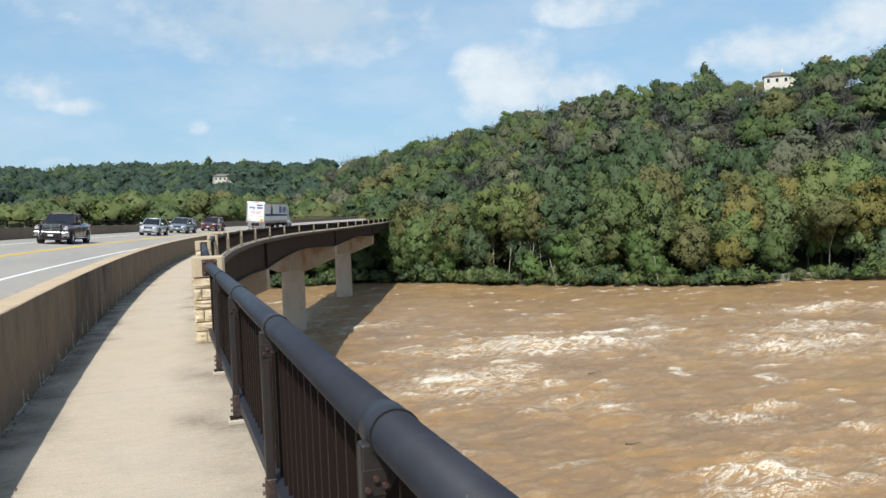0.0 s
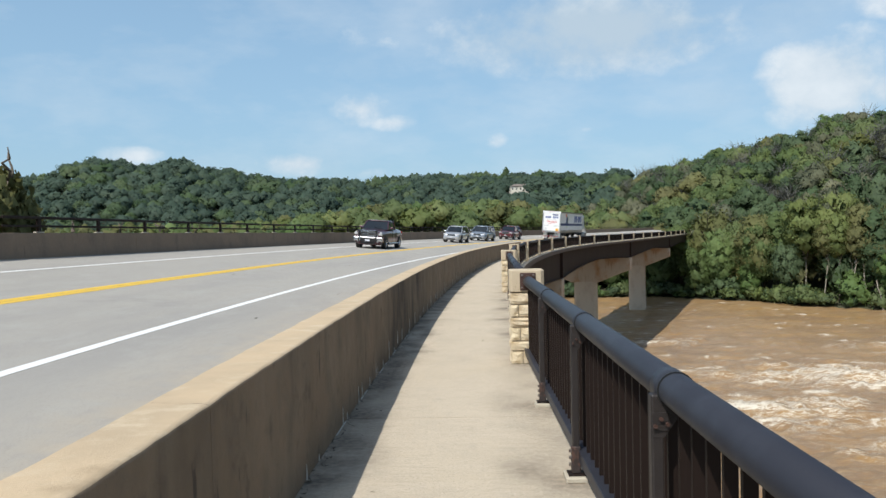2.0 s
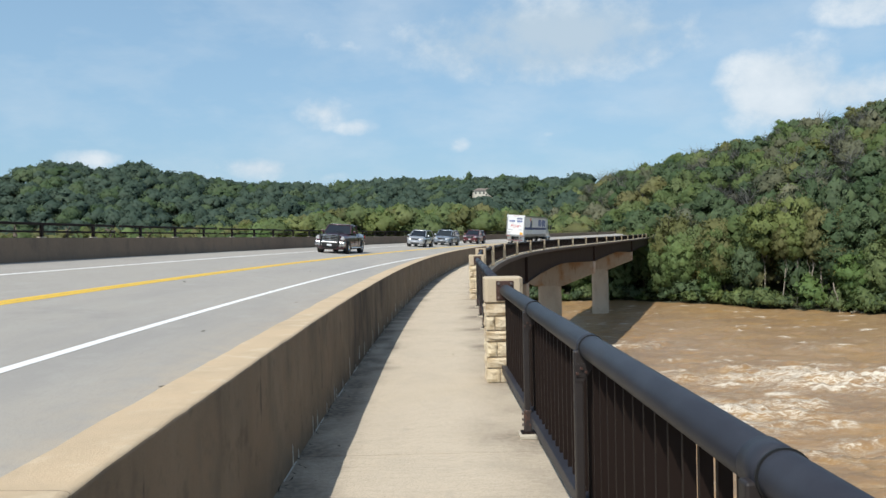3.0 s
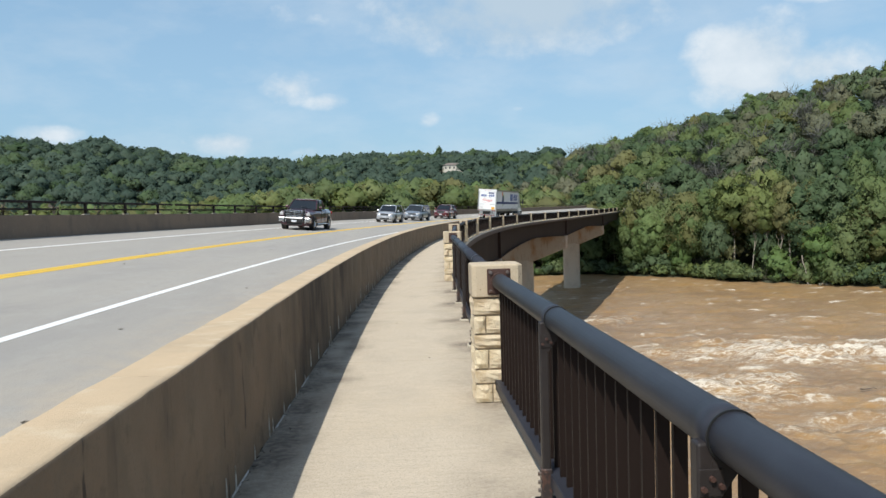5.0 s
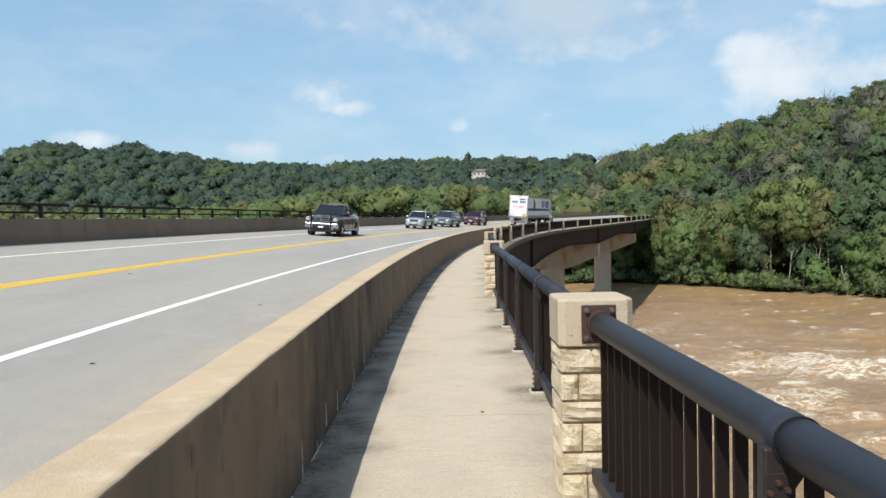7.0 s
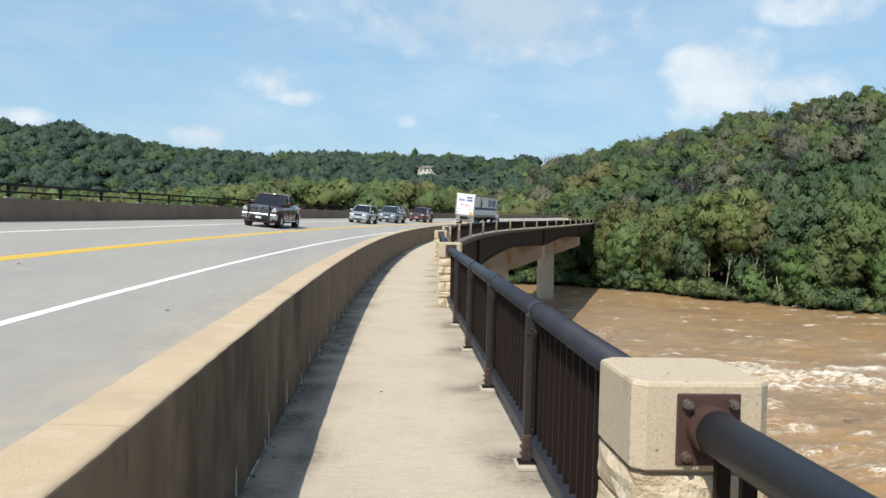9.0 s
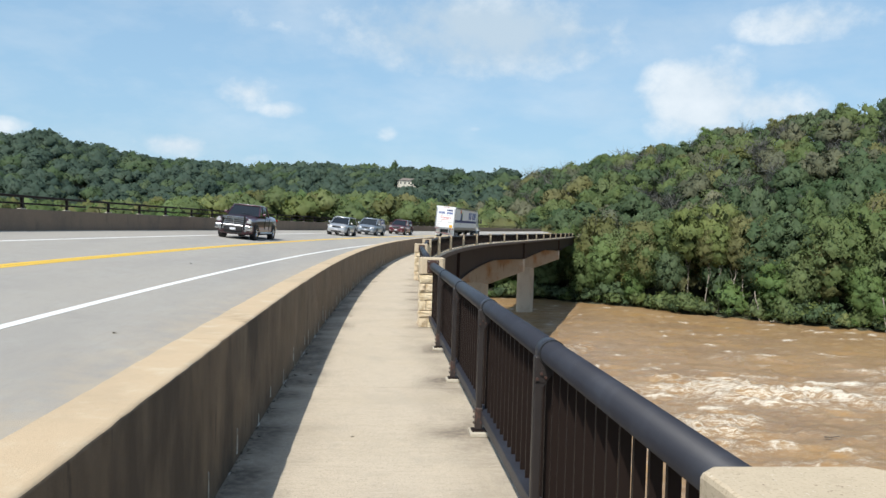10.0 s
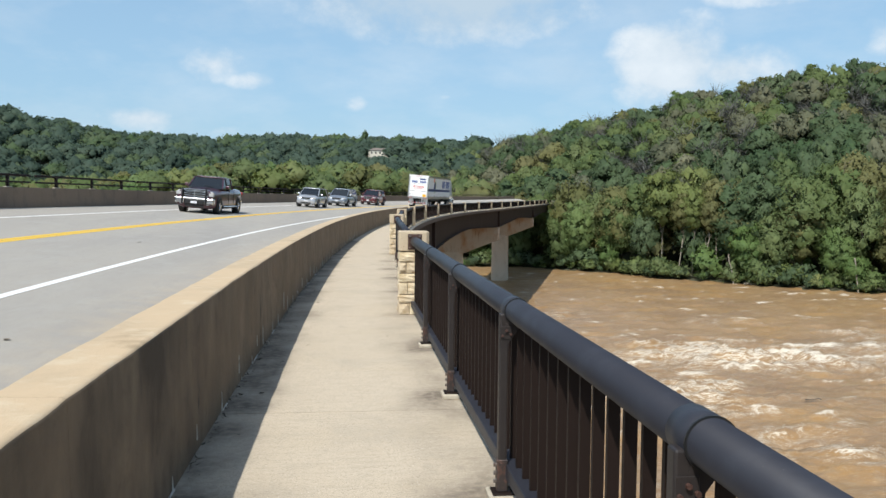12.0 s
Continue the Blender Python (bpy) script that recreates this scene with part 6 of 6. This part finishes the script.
    words(trailer, "Always", 0.52, 0.03, -0.022, 2.48, M_REDPEN, 0)
    part("underline", tube(bmesh.new(), (-0.6, -0.022, 2.28), (0.45, -0.022, 2.45), 0.018, 6), M_REDPEN, trailer)
    for x in (-0.75, 0.72):
        part("web_bar", box(bmesh.new(), x - 0.34, x + 0.34, -0.025, -0.02, 2.02, 2.08), M_GREYPEN, trailer, "grey bar")
    words(trailer, "WE DRIVE\nWITH OUR\nLIGHTS ON\nFOR SAFETY", 0.10, -0.88, -0.022, 1.72, M_GREYPEN, 0)
    sign = part("caution_sign", box(bmesh.new(), 0.62, 1.06, -0.026, -0.02, 1.36, 1.70), M_SIGN, trailer, "yellow caution sign")
    words(sign, "CAUTION", 0.085, 0.84, -0.028, 1.60, M_REDPEN, 0)
    for k in range(3):
        part("lettering_bar", box(bmesh.new(), 0.68, 1.0, -0.029, -0.026, 1.40 + k * 0.06, 1.425 + k * 0.06), M_REDPEN, sign)
    for x in (-1.12, -0.86, 0.86, 1.12):
        part("tail_lamp", tube(bmesh.new(), (x, -0.07, Z0 - 0.02), (x, -0.03, Z0 - 0.02), 0.06, 12), M_RED, trailer)
    for x in (-0.62, 0.62):
        part("bumper_strut", box(bmesh.new(), x - 0.07, x + 0.07, -0.02, 0.08, 0.55, Z0 - 0.10), M_ALU, trailer)
    part("under_ride_bar", box(bmesh.new(), -1.2, 1.2, -0.06, 0.06, 0.50, 0.62, 0.01), M_ALU, trailer)
    for k in range(6):
        part("reflector", box(bmesh.new(), -1.15 + k * 0.4, -0.95 + k * 0.4, -0.066, -0.06, 0.53, 0.59), M_RED, trailer)
    for x in (-0.95, 0.95):
        part("mud_flap", box(bmesh.new(), x - 0.28, x + 0.28, 0.62, 0.64, 0.22, 1.1), M_TRAILER, trailer)
        part("landing_leg", box(bmesh.new(), x * 0.8 - 0.07, x * 0.8 + 0.07, 12.1, 12.25, 0.4, 1.2), M_BLACK, trailer)
    part("chassis", box(bmesh.new(), -0.5, 0.5, 0.4, 15.6, 0.82, 1.18), M_BLACK, trailer)
    for y in (1.35, 2.6):
        for x in (-1.08, 1.08):
            wheel(t, x, y, 0.5, 0.42)
    # tractor
    cab = bmesh.new()
    loft(cab, [(16.55, 1.20, 1.0, 3.95, 0.10), (16.75, 1.24, 0.95, 4.0, 0.12), (18.2, 1.24, 0.95, 3.95, 0.16), (18.9, 1.22, 0.95, 3.35, 0.25), (19.4, 1.18, 0.9, 2.35, 0.18), (20.9, 1.06, 0.8, 1.95, 0.18), (21.3, 0.95, 0.6, 1.55, 0.2)], power=0.3)
    cabo = part("cab", cab, M_CAB, t, "white sleeper cab", smooth=False)
    part("windscreen", box(bmesh.new(), -1.0, 1.0, 18.86, 19.2, 2.4, 3.05, 0.05), M_GLASS, cabo)
    for sx in (-1, 1):
        part("side_window", box(bmesh.new(), *sorted((sx * 1.2, sx * 1.25)), 18.2, 18.95, 2.25, 2.9, 0.03), M_GLASS, cabo)
        part("mirror", box(bmesh.new(), *sorted((sx * 1.40, sx * 1.62)), 19.1, 19.25, 2.15, 2.85, 0.04), M_BLACK, cabo)
        part("mirror_arm", tube(bmesh.new(), (sx * 1.15, 19.1, 2.35), (sx * 1.45, 19.15, 2.4), 0.03, 6), M_BLACK, cabo)
        part("exhaust_stack", tube(bmesh.new(), (sx * 1.0, 16.35, 1.1), (sx * 1.0, 16.35, 3.9), 0.09, 10), M_ALU, t)
        part("fuel_tank", tube(bmesh.new(), (sx * 1.0, 17.3, 0.75), (sx * 1.0, 18.9, 0.75), 0.32, 16), M_ALU, t)
        for y in (15.0, 16.25):
            wheel(t, sx * 1.05, y, 0.5, 0.42)
        wheel(t, sx * 1.05, 20.2, 0.5, 0.30)
        part("fender", box(bmesh.new(), *sorted((sx * 0.9, sx * 1.22)), 19.55, 20.85, 0.98, 1.12, 0.05), M_CAB, t)
    part("frame", box(bmesh.new(), -0.45, 0.45, 14.4, 21.0, 0.65, 0.95), M_BLACK, t)
    return t


lorry(on_road(104.0, -6.95))

# ---- litter along the foot of the barrier ----


def build_litter():
    g = np.random.RandomState(12)
    n = 1500
    s = g.uniform(-12, 40, n)
    u = -1.585 + np.abs(g.normal(0, 0.035, n)) * (1 + (g.rand(n) < 0.08) * 4)
    vs = []
    for i in range(n):
        p = P(float(s[i]), float(u[i]), 0.003 + 0.008 * g.rand())
        r = 0.006 + 0.016 * g.rand() ** 2
        a = g.rand() * 6.28
        d = np.array([math.cos(a), math.sin(a), 0.35 * g.normal()]) * r * 1.6
        e = np.array([-math.sin(a), math.cos(a), 0.35 * g.normal()]) * r * 0.7
        q = np.array(p)
        vs += [q - d, q + e, q + d]
    ob = mesh_object("leaf_litter", np.array(vs), np.arange(3 * n).reshape(-1, 3), [M_LITTER])
    return tagged(ob, "dark dry leaf litter and grit along the barrier foot", "litter", kind="stuff")


def fallen_leaf(s, u, size, turn):
    """A curled dead leaf."""
    bm = bmesh.new()
    mid = [bm.verts.new((0, size * t, 0.012 * size * 8 * (0.3 + 0.7 * abs(t)))) for t in (-1, -0.4, 0.2, 1)]
    lf = [bm.verts.new((-size * w, size * t, 0.25 * size * w + 0.004)) for w, t in ((0.45, -0.5), (0.5, 0.1))]
    rt = [bm.verts.new((size * w, size * t, 0.30 * size * w + 0.004)) for w, t in ((0.4, -0.45), (0.5, 0.15))]
    for q in (lf, rt):
        bm.faces.new((mid[0], mid[1], q[0]))
        bm.faces.new((mid[1], mid[2], q[1], q[0]))
        bm.faces.new((mid[2], mid[3], q[1]))
    z = road_z(u) + 0.004 if u < ROAD_U0 else 0.004
    ob = part("fallen_leaf", bm, M_LITTER, None, m=along(s, u, z) @ Matrix.Rotation(turn, 4, "Z"))
    return tagged(ob, "curled dry brown leaf lying on the concrete", "leaf", "fallen leaves on the bridge")


M_LITTER = mat("dry_litter", (0.075, 0.06, 0.042), 0.9, vary=[(20, ISO, 0.4, 0.7, (0.16, 0.12, 0.07))])
build_litter()
for s, u, size, turn in ((-0.9, -3.3, 0.06, 0.4), (1.5, -2.9, 0.04, 1.3), (3.4, -4.2, 0.04, 2.2), (6.5, -2.6, 0.035, 0.2), (9.0, -3.9, 0.05, 2.9), (13.0, -7.9, 0.07, 1.1), (17.0, -8.9, 0.06, 0.7), (22.0, -6.4, 0.06, 2.4),
                         (2.2, -0.35, 0.022, 0.9), (5.1, -0.8, 0.018, 2.0), (-2.6, -1.32, 0.025, 0.5), (7.7, -1.35, 0.03, 1.8), (10.4, -0.2, 0.02, 2.7), (13.5, -1.2, 0.03, 1.0)):
    fallen_leaf(s, u, size, turn)
